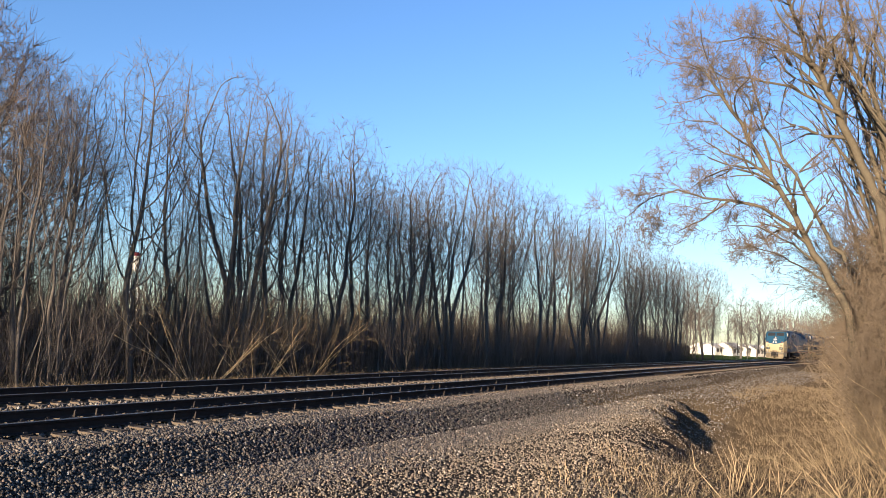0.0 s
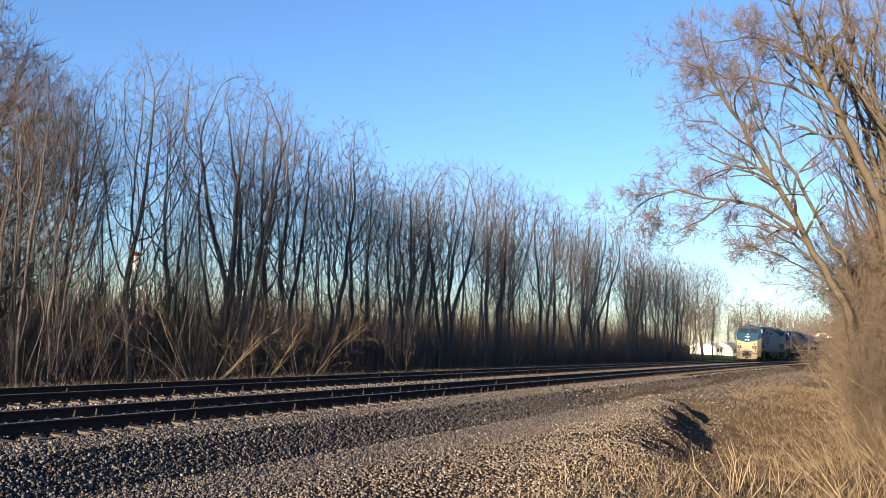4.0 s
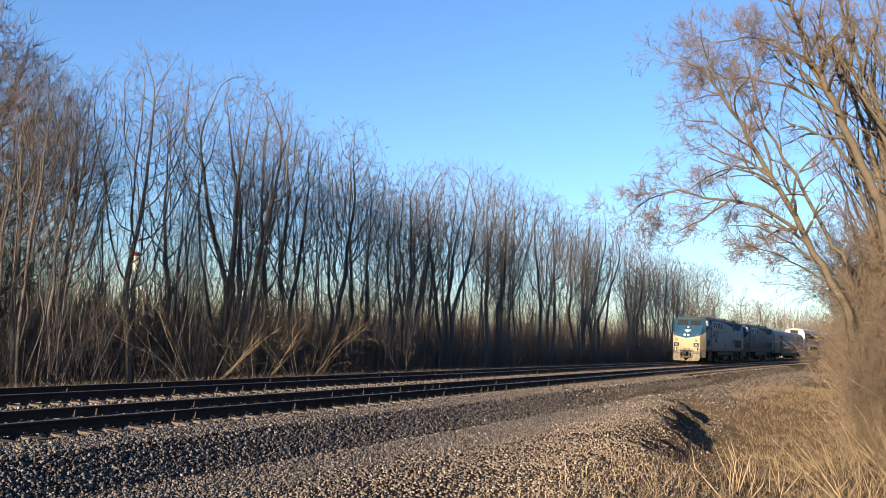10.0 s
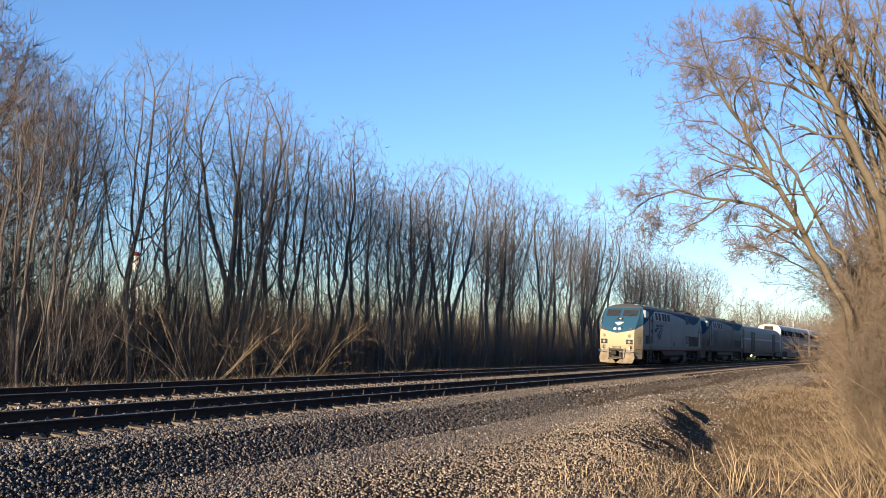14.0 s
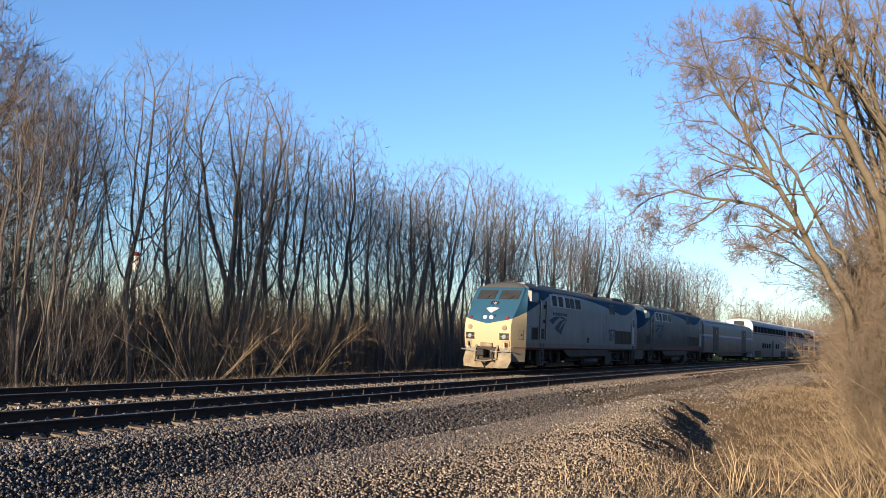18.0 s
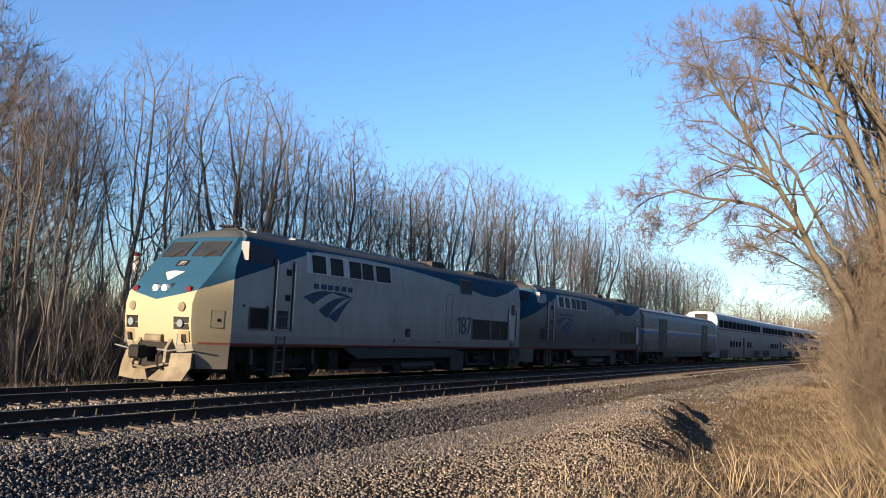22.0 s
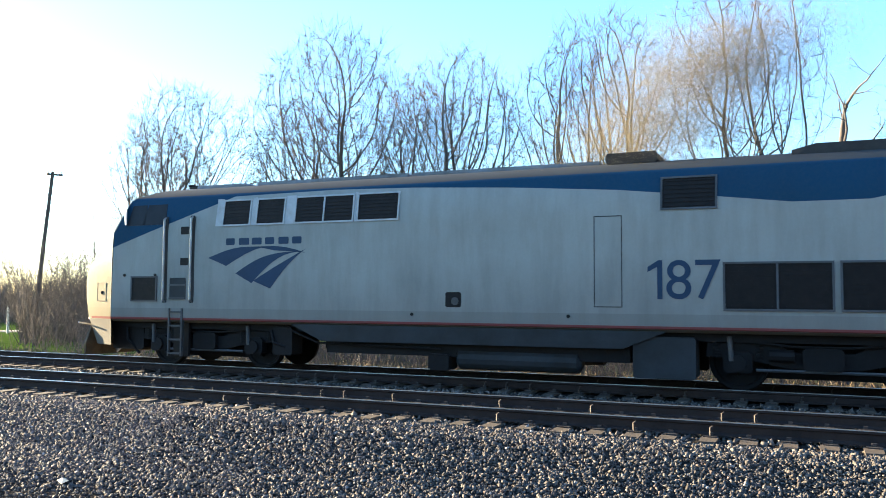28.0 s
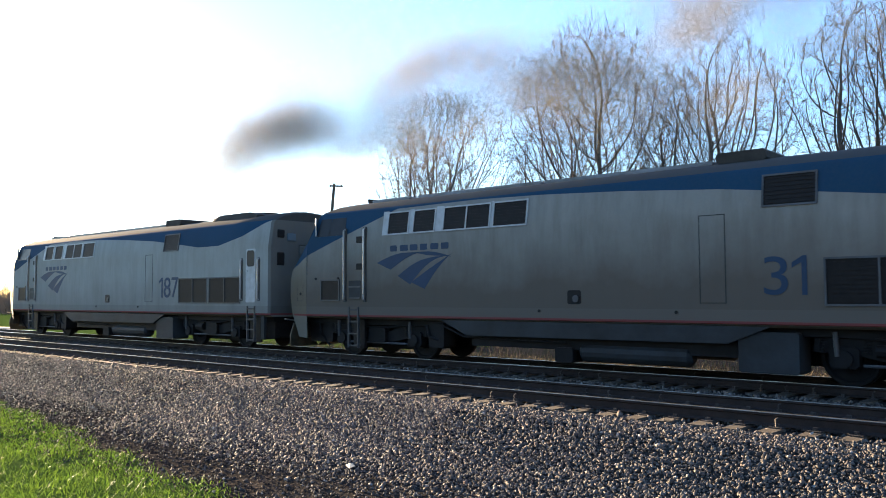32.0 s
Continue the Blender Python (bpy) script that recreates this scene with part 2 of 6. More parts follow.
def bark(name, a, b):
    m = Nodes(name, 0.9)
    m.bsdf.inputs["Specular IOR Level"].default_value = 0.12
    n = m.noise(9.0, 7.0, 0.75)
    m.color(m.mix(m.ramp(n, ((0.3, 0.0), (0.7, 1.0))), m.mix(m.random(), a, tuple(c * 0.75 for c in a)), b))
    m.bump(n, 0.9, 0.03)
    return m.mat


MAT["bark"] = bark("grey_brown_bark", (0.138, 0.123, 0.109), (0.085, 0.074, 0.065))
MAT["twig"] = bark("brown_twig", (0.138, 0.12, 0.107), (0.095, 0.082, 0.073))
MAT["twig_brown"] = bark("red_brown_twig", (0.138, 0.108, 0.09), (0.083, 0.065, 0.055))
MAT["twig_dark"] = bark("dark_far_wood", (0.085, 0.08, 0.072), (0.055, 0.052, 0.047))
# far wood made darker, as if backlit: the shade sits in the colour
MAT["far_wood"] = bark("hazy_far_wood", (0.05, 0.046, 0.042), (0.035, 0.032, 0.03))
# undergrowth brush, darkened in its colour for the shade of the woods
MAT["brush_shaded"] = bark("dark_brown_brush", (0.105, 0.085, 0.068), (0.06, 0.05, 0.041))
MAT["bark_pale"] = bark("pale_tan_bark", (0.118, 0.1, 0.072), (0.064, 0.053, 0.039))
MAT["twig_pale"] = bark("tan_twig", (0.19, 0.15, 0.11), (0.11, 0.086, 0.064))
MAT["straw"] = bark("dry_straw", (0.19, 0.147, 0.095), (0.11, 0.083, 0.054))
MAT["stalk"] = bark("pale_dry_stalk", (0.42, 0.33, 0.21), (0.25, 0.19, 0.12))


def blade_mat(name, a, b):
    """Thin green blades that let the low sun shine through."""
    m = Nodes(name, 0.6)
    col = m.mix(m.island(), a, b)
    m.color(col)
    thin = m.node("BsdfTranslucent", Color=col)
    both = m.t.nodes.new("ShaderNodeMixShader")
    both.inputs[0].default_value = 0.5
    m.t.links.new(m.bsdf.outputs[0], both.inputs[1])
    m.t.links.new(thin.outputs[0], both.inputs[2])
    m.t.links.new(both.outputs[0], m.t.nodes["Material Output"].inputs["Surface"])
    return m.mat


MAT["grass"] = blade_mat("fresh_grass_blade", (0.082, 0.14, 0.017), (0.042, 0.09, 0.011))


# ---- mesh helpers ----
class Mesh:
    """Vertices and faces collected in lists."""

    def __init__(self):
        self.v, self.f = [], []

    def add(self, verts, faces):
        n = len(self.v)
        self.v += [tuple(p) for p in verts]
        self.f += [tuple(i + n for i in f) for f in faces]
        return self

    def box(self, x0, x1, y0, y1, z0, z1, c=0.0):
        """A box with its edges along x, y and z chamfered by c on the four upright corners."""
        x0, x1, y0, y1, z0, z1 = min(x0, x1), max(x0, x1), min(y0, y1), max(y0, y1), min(z0, z1), max(z0, z1)
        if not c:
            return self.add([(x, y, z) for x in (x0, x1) for y in (y0, y1) for z in (z0, z1)],
                            [(0, 1, 3, 2), (4, 6, 7, 5), (0, 4, 5, 1), (2, 3, 7, 6), (0, 2, 6, 4), (1, 5, 7, 3)])
        ring = [(x0 + c, z0), (x1 - c, z0), (x1, z0 + c), (x1, z1 - c), (x1 - c, z1), (x0 + c, z1), (x0, z1 - c), (x0, z0 + c)]
        vs = [(x, y0, z) for x, z in ring] + [(x, y1, z) for x, z in ring]
        return self.add(vs, [tuple(range(8)), tuple(range(15, 7, -1))] + [((i + 1) % 8, i, i + 8, (i + 1) % 8 + 8) for i in range(8)])

    def prism(self, poly, y0, y1):
        """A polygon in x and z, drawn out from y0 to y1."""
        n = len(poly)
        vs = [(x, y0, z) for x, z in poly] + [(x, y1, z) for x, z in poly]
        return self.add(vs, [tuple(range(n)), tuple(range(2 * n - 1, n - 1, -1))]
                        + [((i + 1) % n, i, i + n, (i + 1) % n + n) for i in range(n)])

    def tube(self, pts, radii, sides=6, caps=True):
        """A round bar along points."""
        pts = [Vector(p) for p in pts]
        if not hasattr(radii, "__len__"):
            radii = [radii] * len(pts)
        vs, fs = [], []
        ref = Vector((0, 0, 1)) if abs((pts[-1] - pts[0]).normalized().z) < 0.9 else Vector((1, 0, 0))
        for i, p in enumerate(pts):
            d = (pts[min(i + 1, len(pts) - 1)] - pts[max(i - 1, 0)]).normalized()
            a = d.cross(ref).normalized()
            b = d.cross(a)
            for k in range(sides):
                w = 2 * math.pi * k / sides
                vs.append(p + (a * math.cos(w) + b * math.sin(w)) * radii[i])
        for i in range(len(pts) - 1):
            for k in range(sides):
                j = (k + 1) % sides
                fs.append((i * sides + k, i * sides + j, (i + 1) * sides + j, (i + 1) * sides + k))
        if caps:
            fs += [tuple(range(sides))[::-1], tuple(range((len(pts) - 1) * sides, len(pts) * sides))]
        return self.add(vs, fs)

    def loft(self, rings, caps=True):
        n = len(rings[0])
        vs = [p for r in rings for p in r]
        fs = [(i * n + k, i * n + (k + 1) % n, (i + 1) * n + (k + 1) % n, (i + 1) * n + k) for i in range(len(rings) - 1) for k in range(n)]
        if caps:
            fs += [tuple(range(n))[::-1], tuple(range((len(rings) - 1) * n, len(rings) * n))]
        return self.add(vs, fs)

    def data(self, name, mat, smooth=False):
        me = bpy.data.meshes.new(name)
        me.from_pydata(self.v, [], self.f)
        me.materials.append(mat)
        if smooth:
            me.shade_smooth()
            me.set_sharp_from_angle(angle=radians(35))
        me.validate()
        me.update()
        bm = bmesh.new()
        bm.from_mesh(me)
        bmesh.ops.recalc_face_normals(bm, faces=bm.faces)
        bm.to_mesh(me)
        bm.free()
        return me


def part(name, mesh, mat, parent=None, label="", smooth=False):
    """Links a mesh as one object, under a thing or a part."""
    me = mesh if isinstance(mesh, bpy.types.Mesh) else mesh.data(name, MAT[mat], smooth)
    ob = new(name, me)
    ob.parent = parent
    return tagged(ob, label) if label else ob


def arrays(name, verts, faces, mat):
    """A large mesh from arrays of vertices and triangles."""
    me = bpy.data.meshes.new(name)
    me.vertices.add(len(verts))
    me.vertices.foreach_set("co", np.asarray(verts, np.float32).ravel())
    me.loops.add(faces.size)
    me.loops.foreach_set("vertex_index", np.asarray(faces, np.int32).ravel())
    me.polygons.add(len(faces))
    me.polygons.foreach_set("loop_start", np.arange(len(faces), dtype=np.int32) * faces.shape[1])
    me.materials.append(mat)
    me.update(calc_edges=True)
    return me


# ---- the lie of the land ----
GAP = 4.2                       # between the middles of the two tracks


def track_y(x):
    """The middle of the far track, a very long and slight bend."""
    x = np.asarray(x, float)
    e = np.clip(x, 0, 150)
    w = np.clip(-x, 0, 120)
    y = 16.64 + 5e-5 * e**2 - 1.32e-6 * e**3 + 4e-6 * w**2 + 3e-7 * w**3
    return y + np.maximum(x - 150, 0) * -0.0741 + np.maximum(-x - 120, 0) * 0.0139


def track_slope(x):
    return (track_y(x + 0.5) - track_y(x - 0.5))


def step(a, b, x):
    t = np.clip((x - a) / (b - a), 0, 1)
    return t * t * (3 - 2 * t)


def waves(x, y, k):
    return (np.sin(x * 0.9 * k + 1.3) * np.cos(y * 1.1 * k + 0.4) + 0.6 * np.sin(x * 2.3 * k - y * 1.7 * k) + 0.4 * np.cos(x * 4.1 * k + y * 3.3 * k + 2)) / 2


def gully(x, y):
    """Metres along the crest of the gravel fill, and metres past it towards the gully."""
    p = (x - 20) * 0.985 + (y - 5.5) * 0.17
    q = (x - 20) * 0.17 - (y - 5.5) * 0.985 + 0.22 * np.sin(0.9 * p) + 0.14 * np.sin(2.3 * p + 1)
    return p, q


def ground_z(x, y):
    x, y = np.asarray(x, float), np.asarray(y, float)
    d = y - track_y(x)
    east = np.interp(d, (-60, -12, -10, -8.4, -7.3, -6.4, -5.9, 2.0, 3.4, 5.0, 8.0, 30, 300),
                     (-1.2, -0.95, -0.80, -0.74, -0.70, -0.26, -0.23, -0.23, -0.52, -0.62, -0.75, -1.2, -1.2))
    west = np.interp(d, (-60, -12, -10, -8.5, -7.4, -6.2, -5.8, 2.0, 3.4, 5.0, 8.0, 30, 300),
                     (-1.2, -1.0, -0.95, -0.88, -0.66, -0.27, -0.23, -0.23, -0.52, -0.62, -0.75, -1.2, -1.2))
    k = step(2, 9, x)
    z = west + (east - west) * k
    z = z + waves(x, y, 0.7) * 0.05 * step(6.6, 8.5, np.abs(d + 2))
    # the gravel fill falls off along a crest into a washed-out gully
    p, q = gully(x, y)
    wide = np.interp(p, (-8, 0, 9), (3.2, 2.6, 1.3))
    here = step(19, 13, p) * step(-15, -8, p)
    z = z + here * (0.16 * np.exp(-((q + 0.5) / 0.9) ** 2) - 0.62 * step(0, 1, q / wide) + 0.35 * step(3.4, 6.0, q))
    z = z + here * step(-0.3, 0.6, q) * (0.08 * waves(x, y, 1.7) + 0.05 * waves(y, x, 4.1))
    bank = step(15, 25, x) * step(2.2, -2.2, y) * step(140, 70, x)
    return z + 1.7 * bank


def cover_of(x, y):
    """Weights of gravel, green grass and dry grass."""
    d = y - track_y(x)
    gravel = step(-12.6, -10.8, d) * step(4.6, 3.0, d)
    q = gully(x, y)[1]
    gravel = gravel * np.where(x < 6, 1.8, 1.0) * (1 - 0.75 * step(0.2, 1.4, q)) * np.where(d < -6.8, step(44, 24, x), 1)
    green = step(6.0, 8.5, d) * step(52, 40, d) * np.where((x > 120) | (x < -26), 1.0, 0.4)
    green = np.maximum(green, step(120, 140, x) * step(6, 10, d) * step(330, 250, x))
    lawn = step(-8.3, -9.4, x) * step(6.3, 5.9, y + 0.145 * (x + 9) + 0.12 * np.sin(x * 2.1))
    dry = step(3.2, 4.2, d) * step(11, 7, d) * 0.75 * step(-34, -26, x) + step(16, 30, x) * step(-6.0, -7.0, d) * 0.8
    return gravel, np.maximum(green, lawn), np.clip(dry, 0, 1) * (1 - lawn)


def build_ground():
    xs = np.unique(np.concatenate([np.linspace(-1500, -120, 30), np.linspace(-120, -30, 60), np.linspace(-30, 50, 260), np.linspace(50, 160, 80),
                                   np.linspace(160, 1500, 30)]))
    ys = np.unique(np.concatenate([np.linspace(-1500, -30, 20), np.linspace(-30, -4, 26), np.linspace(-4, 25, 150), np.linspace(25, 60, 30),
                                   np.linspace(60, 1500, 30)]))
    gx, gy = np.meshgrid(xs, ys)
    v = np.stack([gx, gy, ground_z(gx, gy)], -1).reshape(-1, 3)
    n, mm = len(xs), len(ys)
    i = (np.arange(mm - 1)[:, None] * n + np.arange(n - 1)).ravel()
    me = arrays("ground", v, np.stack([i, i + 1, i + n + 1, i + n], -1), MAT["ground"])
    col = me.color_attributes.new("cover", "FLOAT_COLOR", "POINT")
    c = np.ones((len(v), 4), np.float32)
    c[:, 0], c[:, 1], c[:, 2] = cover_of(v[:, 0], v[:, 1])
    col.data.foreach_set("color", c.ravel())
    me.shade_smooth()
    tagged(new("ground", me), "open ground of gravel, bare soil, dry and green grass", "ground", kind="structure")


build_ground()


m = Nodes("exhaust_soot", 1.0)
tint = m.mix(m.island(), (0.262, 0.226, 0.155), (0.19, 0.164, 0.112))
m.color(tint)
thin = m.node("BsdfTranslucent", Color=tint)
both = m.t.nodes.new("ShaderNodeMixShader")
both.inputs[0].default_value = 0.5
m.t.links.new(m.bsdf.outputs[0], both.inputs[1])
m.t.links.new(thin.outputs[0], both.inputs[2])
m.t.links.new(both.outputs[0], m.t.nodes["Material Output"].inputs["Surface"])
MAT["smoke"] = m.mat


# ---- the tracks ----
X0, X1 = -170.0, 330.0


def rail_mesh(xs, off, poly):
    """A bar with the profile poly (across, up) along a track, off metres from the far track's middle."""
    rings = []
    for x in xs:
        s = track_slope(x)
        k = 1 / math.sqrt(1 + s * s)
        y = track_y(x) + off / k
        rings.append([(x - a * s * k, y + a * k, z) for a, z in poly])
    return Mesh().loft(rings)


RAIL_BODY = [(-0.075, -0.178), (0.075, -0.178), (0.07, -0.165), (0.012, -0.145), (0.009, -0.055), (0.036, -0.04), (0.037, -0.008),
             (-0.037, -0.008), (-0.036, -0.04), (-0.009, -0.055), (-0.012, -0.145), (-0.07, -0.165)]
RAIL_HEAD = [(-0.035, -0.008), (0.035, -0.008), (0.034, -0.002), (0.026, 0.0), (-0.026, 0.0), (-0.034, -0.002)]


def build_track(name, off, label):
    track = tagged(new(name), label, "railway track", "two tracks", "structure")
    xs = np.unique(np.concatenate([np.arange(X0, -30, 6), np.arange(-30, 60, 2.5), np.arange(60, X1 + 1, 6)]))
    for side in (-0.755, 0.755):
        rail = part("rail", rail_mesh(xs, off + side, RAIL_BODY), "rail_side", track, "rust-brown steel rail")
        part("rail_head", rail_mesh(xs, off + side, RAIL_HEAD), "rail_top", rail, "worn bright running surface")
    rng = random.Random(5 + int(off))
    variants = []
    for k in range(5):
        e = [rng.uniform(-0.03, 0.03) for _ in range(4)]
        tie = Mesh().add([(-0.115, -1.3 + e[0], -0.36), (0.115, -1.3 + e[1], -0.36), (0.115, 1.3 + e[2], -0.36), (-0.115, 1.3 + e[3], -0.36),
                          (-0.108, -1.29 + e[0], -0.19), (0.108, -1.29 + e[1], -0.192), (0.108, 1.29 + e[2], -0.19), (-0.108, 1.29 + e[3], -0.187)],
                         [(3, 2, 1, 0), (4, 5, 6, 7), (0, 1, 5, 4), (1, 2, 6, 5), (2, 3, 7, 6), (3, 0, 4, 7)])
        variants.append(tie.data("tie", MAT["tie"]))
    rest, plates, clips = Mesh(), Mesh(), Mesh()
    near = (-28, 44) if off else (-12, 30)
    x = X0
    while x < X1:
        x += 0.495 + rng.uniform(-0.02, 0.02)
        s = track_slope(x)
        y = float(track_y(x)) + off
        m = pose(x, y, rng.uniform(-0.006, 0.004), 0, 0, math.degrees(s) + rng.uniform(-0.8, 0.8))
        me = rng.choice(variants)
        if near[0] < x < near[1]:
            ob = new("tie", me)
            ob.matrix_basis, ob.parent = m, track
        else:
            rest.add([m @ v.co for v in me.vertices], [tuple(p.vertices) for p in me.polygons])
        if -45 < x < 90:
            for side in (-0.755, 0.755):
                plates.box(x - 0.09, x + 0.09, y + side - 0.19, y + side + 0.19, -0.19, -0.176)
                for q in (-0.115, 0.115):
                    clips.box(x - 0.03, x + 0.03, y + side + q - 0.025, y + side + q + 0.025, -0.178, -0.135)
                if rng.random() < 0.22:
                    a = rng.uniform(-0.02, 0.02)
                    clips.tube([(x + a, y + side - 0.14, -0.18), (x + a, y + side - 0.15, -0.07), (x + a + 0.03, y + side - 0.13, -0.05)], 0.014, 4)
    tagged(part("far_ties", rest, "tie", track, "rows of weathered wooden ties"), kind="stuff")
    tagged(part("tie_plates", plates, "plate", track, "rusty tie plates"), kind="stuff")
    tagged(part("rail_clips", clips, "plate", track, "rail clips and spikes"), kind="stuff")
    return track


build_track("track_far", 0.0, "far railway track with dark rails on wooden ties in ballast")
build_track("track_near", -GAP, "near railway track with dark rails on wooden ties in ballast")


def scatter_stones(name, label, n, region, size, sink, seed, mat="stone"):
    """Loose angular stones, each a jittered octahedron, laid on the ground."""
    rng = np.random.default_rng(seed)
    x, y = region(rng, n)
    n = len(x)
    base = np.array([(1, 0, 0), (-1, 0, 0), (0, 1, 0), (0, -1, 0), (0, 0, 1), (0, 0, -1)], float)
    tri = np.array([(0, 2, 4), (2, 1, 4), (1, 3, 4), (3, 0, 4), (2, 0, 5), (1, 2, 5), (3, 1, 5), (0, 3, 5)])
    r = size[0] + (size[1] - size[0]) * rng.random(n) ** 1.6
    v = base[None] * (0.75 + 0.5 * rng.random((n, 6, 1))) + rng.normal(0, 0.22, (n, 6, 3))
    v *= (r[:, None] * (0.65 + 0.7 * rng.random((n, 3))))[:, None, :]
    a = rng.random(n) * 6.283
    c, s = np.cos(a)[:, None], np.sin(a)[:, None]
    b = (rng.random(n) - 0.5) * 1.6
    cb, sb = np.cos(b)[:, None], np.sin(b)[:, None]
    vx, vz = v[..., 0] * cb - v[..., 2] * sb, v[..., 0] * sb + v[..., 2] * cb
    v = np.stack([vx * c - v[..., 1] * s, vx * s + v[..., 1] * c, vz], -1)
    v += np.stack([x, y, ground_z(x, y) + r * sink], -1)[:, None, :]
    f = (tri[None] + np.arange(n)[:, None, None] * 6).reshape(-1, 3)
    return tagged(new(name, arrays(name, v.reshape(-1, 3), f, MAT[mat])), label, "ballast", kind="stuff")


def shoulder(rng, n):
    x = np.where(rng.random(n) < 0.3, -46 + 96 * rng.random(n), -16 + 44 * rng.random(n))
    d = -10.4 + 4.9 * rng.random(n)
    keep = rng.random(n) < np.interp(d, (-10.4, -9.4, -8.7, -8.1, -5.6), (0.02, 0.06, 0.3, 0.95, 1)) * np.where(d < -7, np.interp(x, (26, 40), (1, 0.1)), 1)
    return x[keep], (track_y(x) + d)[keep]


def between(rng, n):
    x = -35 + 120 * rng.random(n) ** 1.2
    d = rng.choice([-1, 1], n) * 0.85 * rng.random(n) - GAP / 2
    return x, track_y(x) + d


def far_shoulder(rng, n):
    x = -40 + 110 * rng.random(n)
    return x, track_y(x) + 1.5 + 2.2 * rng.random(n)


def cribs(rng, n):
    x = -44 + 92 * rng.random(n)
    return x, track_y(x) - GAP + rng.uniform(-1.5, 1.5, n)


scatter_stones("ballast_shoulder", "loose grey and tan crushed stone on the ballast shoulder", 250000, shoulder, (0.011, 0.032), 0.35, 1)
def on_fill(rng, n):
    x, y = rng.uniform(1, 33, n), rng.uniform(1.5, 8.6, n)
    q = gully(x, y)[1]
    keep = (q < 0.5 + 2.2 * rng.random(n) ** 2) & (y - track_y(x) < -7.3)
    return x[keep], y[keep]


scatter_stones("gravel_fill", "small brown and grey stones on the gravel fill", 62000, on_fill, (0.009, 0.027), 0.35, 6, "fill_stone")
def fine_ground(rng, n):
    x, y = rng.uniform(-27, 9, n), rng.uniform(4.6, 8.6, n)
    keep = (x > -8) | (y > 5.9)
    return x[keep], y[keep]


scatter_stones("fine_gravel", "fine brown gravel trodden into the soil", 42000, fine_ground, (0.006, 0.022), 0.3, 8, "pebble")


def embankment(rng, n):
    x = 26 + 70 * rng.random(n) ** 1.3
    d = -11 + 5 * rng.random(n)
    return x, track_y(x) + d


def shoulder_west(rng, n):
    x, d = rng.uniform(-38, -9, n), rng.uniform(-9.2, -5.6, n)
    keep = rng.random(n) < np.interp(d, (-9.2, -8.3, -7.7), (0.03, 0.2, 1))
    return x[keep], (track_y(x) + d)[keep]


scatter_stones("ballast_shoulder_west", "loose grey crushed stone sloping down from the near track", 96000, shoulder_west, (0.010, 0.029), 0.3, 9)
scatter_stones("gravel_embankment", "scattered tan stones on the embankment", 12000, embankment, (0.015, 0.05), 0.25, 7)
scatter_stones("ballast_between_tracks", "pale crushed stone between the two tracks", 22000, between, (0.018, 0.042), 0.6, 2)
scatter_stones("ballast_far_edge", "pale crushed stone along the far track", 7000, far_shoulder, (0.025, 0.055), 0.4, 3)
scatter_stones("ballast_in_track", "crushed stone between the ties", 22000, cribs, (0.022, 0.05), 0.2, 4)


# ---- the train ----
def ring_section(x, pts):
    """Half a cross-section (y, z), from the sill up to the roof's middle, mirrored."""
    return [(x, y, z) for y, z in pts] + [(x, -y, z) for y, z in pts[::-1] if y > 1e-6]


def text_mesh(string, size):
    cu = bpy.data.curves.new("text", "FONT")
    cu.body, cu.size, cu.extrude = string, size, 0.004
    cu.align_x = "CENTER"
    ob = new("text", cu)
    me = bpy.data.meshes.new_from_object(ob.evaluated_get(bpy.context.evaluated_depsgraph_get()))
    bpy.data.objects.remove(ob)
    bpy.data.curves.remove(cu)
    return me


def wheelset(parent, x):
    ws = new("wheelset")
    ws.parent = parent
    ws.location = (x, 0, 0.508)
    axle = Mesh().tube([(0, -0.95, 0), (0, 0.95, 0)], 0.09, 10)
    part("axle", axle, "steel_dark", ws)
    for side in (-1, 1):
        w = Mesh()
        prof = [(0.66, 0.53), (0.70, 0.53), (0.71, 0.505), (0.80, 0.50), (0.80, 0.44), (0.765, 0.41), (0.76, 0.2), (0.80, 0.15), (0.80, 0.05)]
        rings = [[(r * math.cos(a * math.pi / 16), y * side, r * math.sin(a * math.pi / 16)) for a in range(32)] for y, r in prof]
        w.loft(rings)
        for a in range(6):
            c, s = math.cos(a * 1.047), math.sin(a * 1.047)
            w.tube([(c * 0.24, 0.76 * side, s * 0.24), (c * 0.24, 0.785 * side, s * 0.24)], 0.03, 6)
        part("wheel", w, "steel_dark", ws, "dark steel wheel", True)
    return ws


WHEELS = []


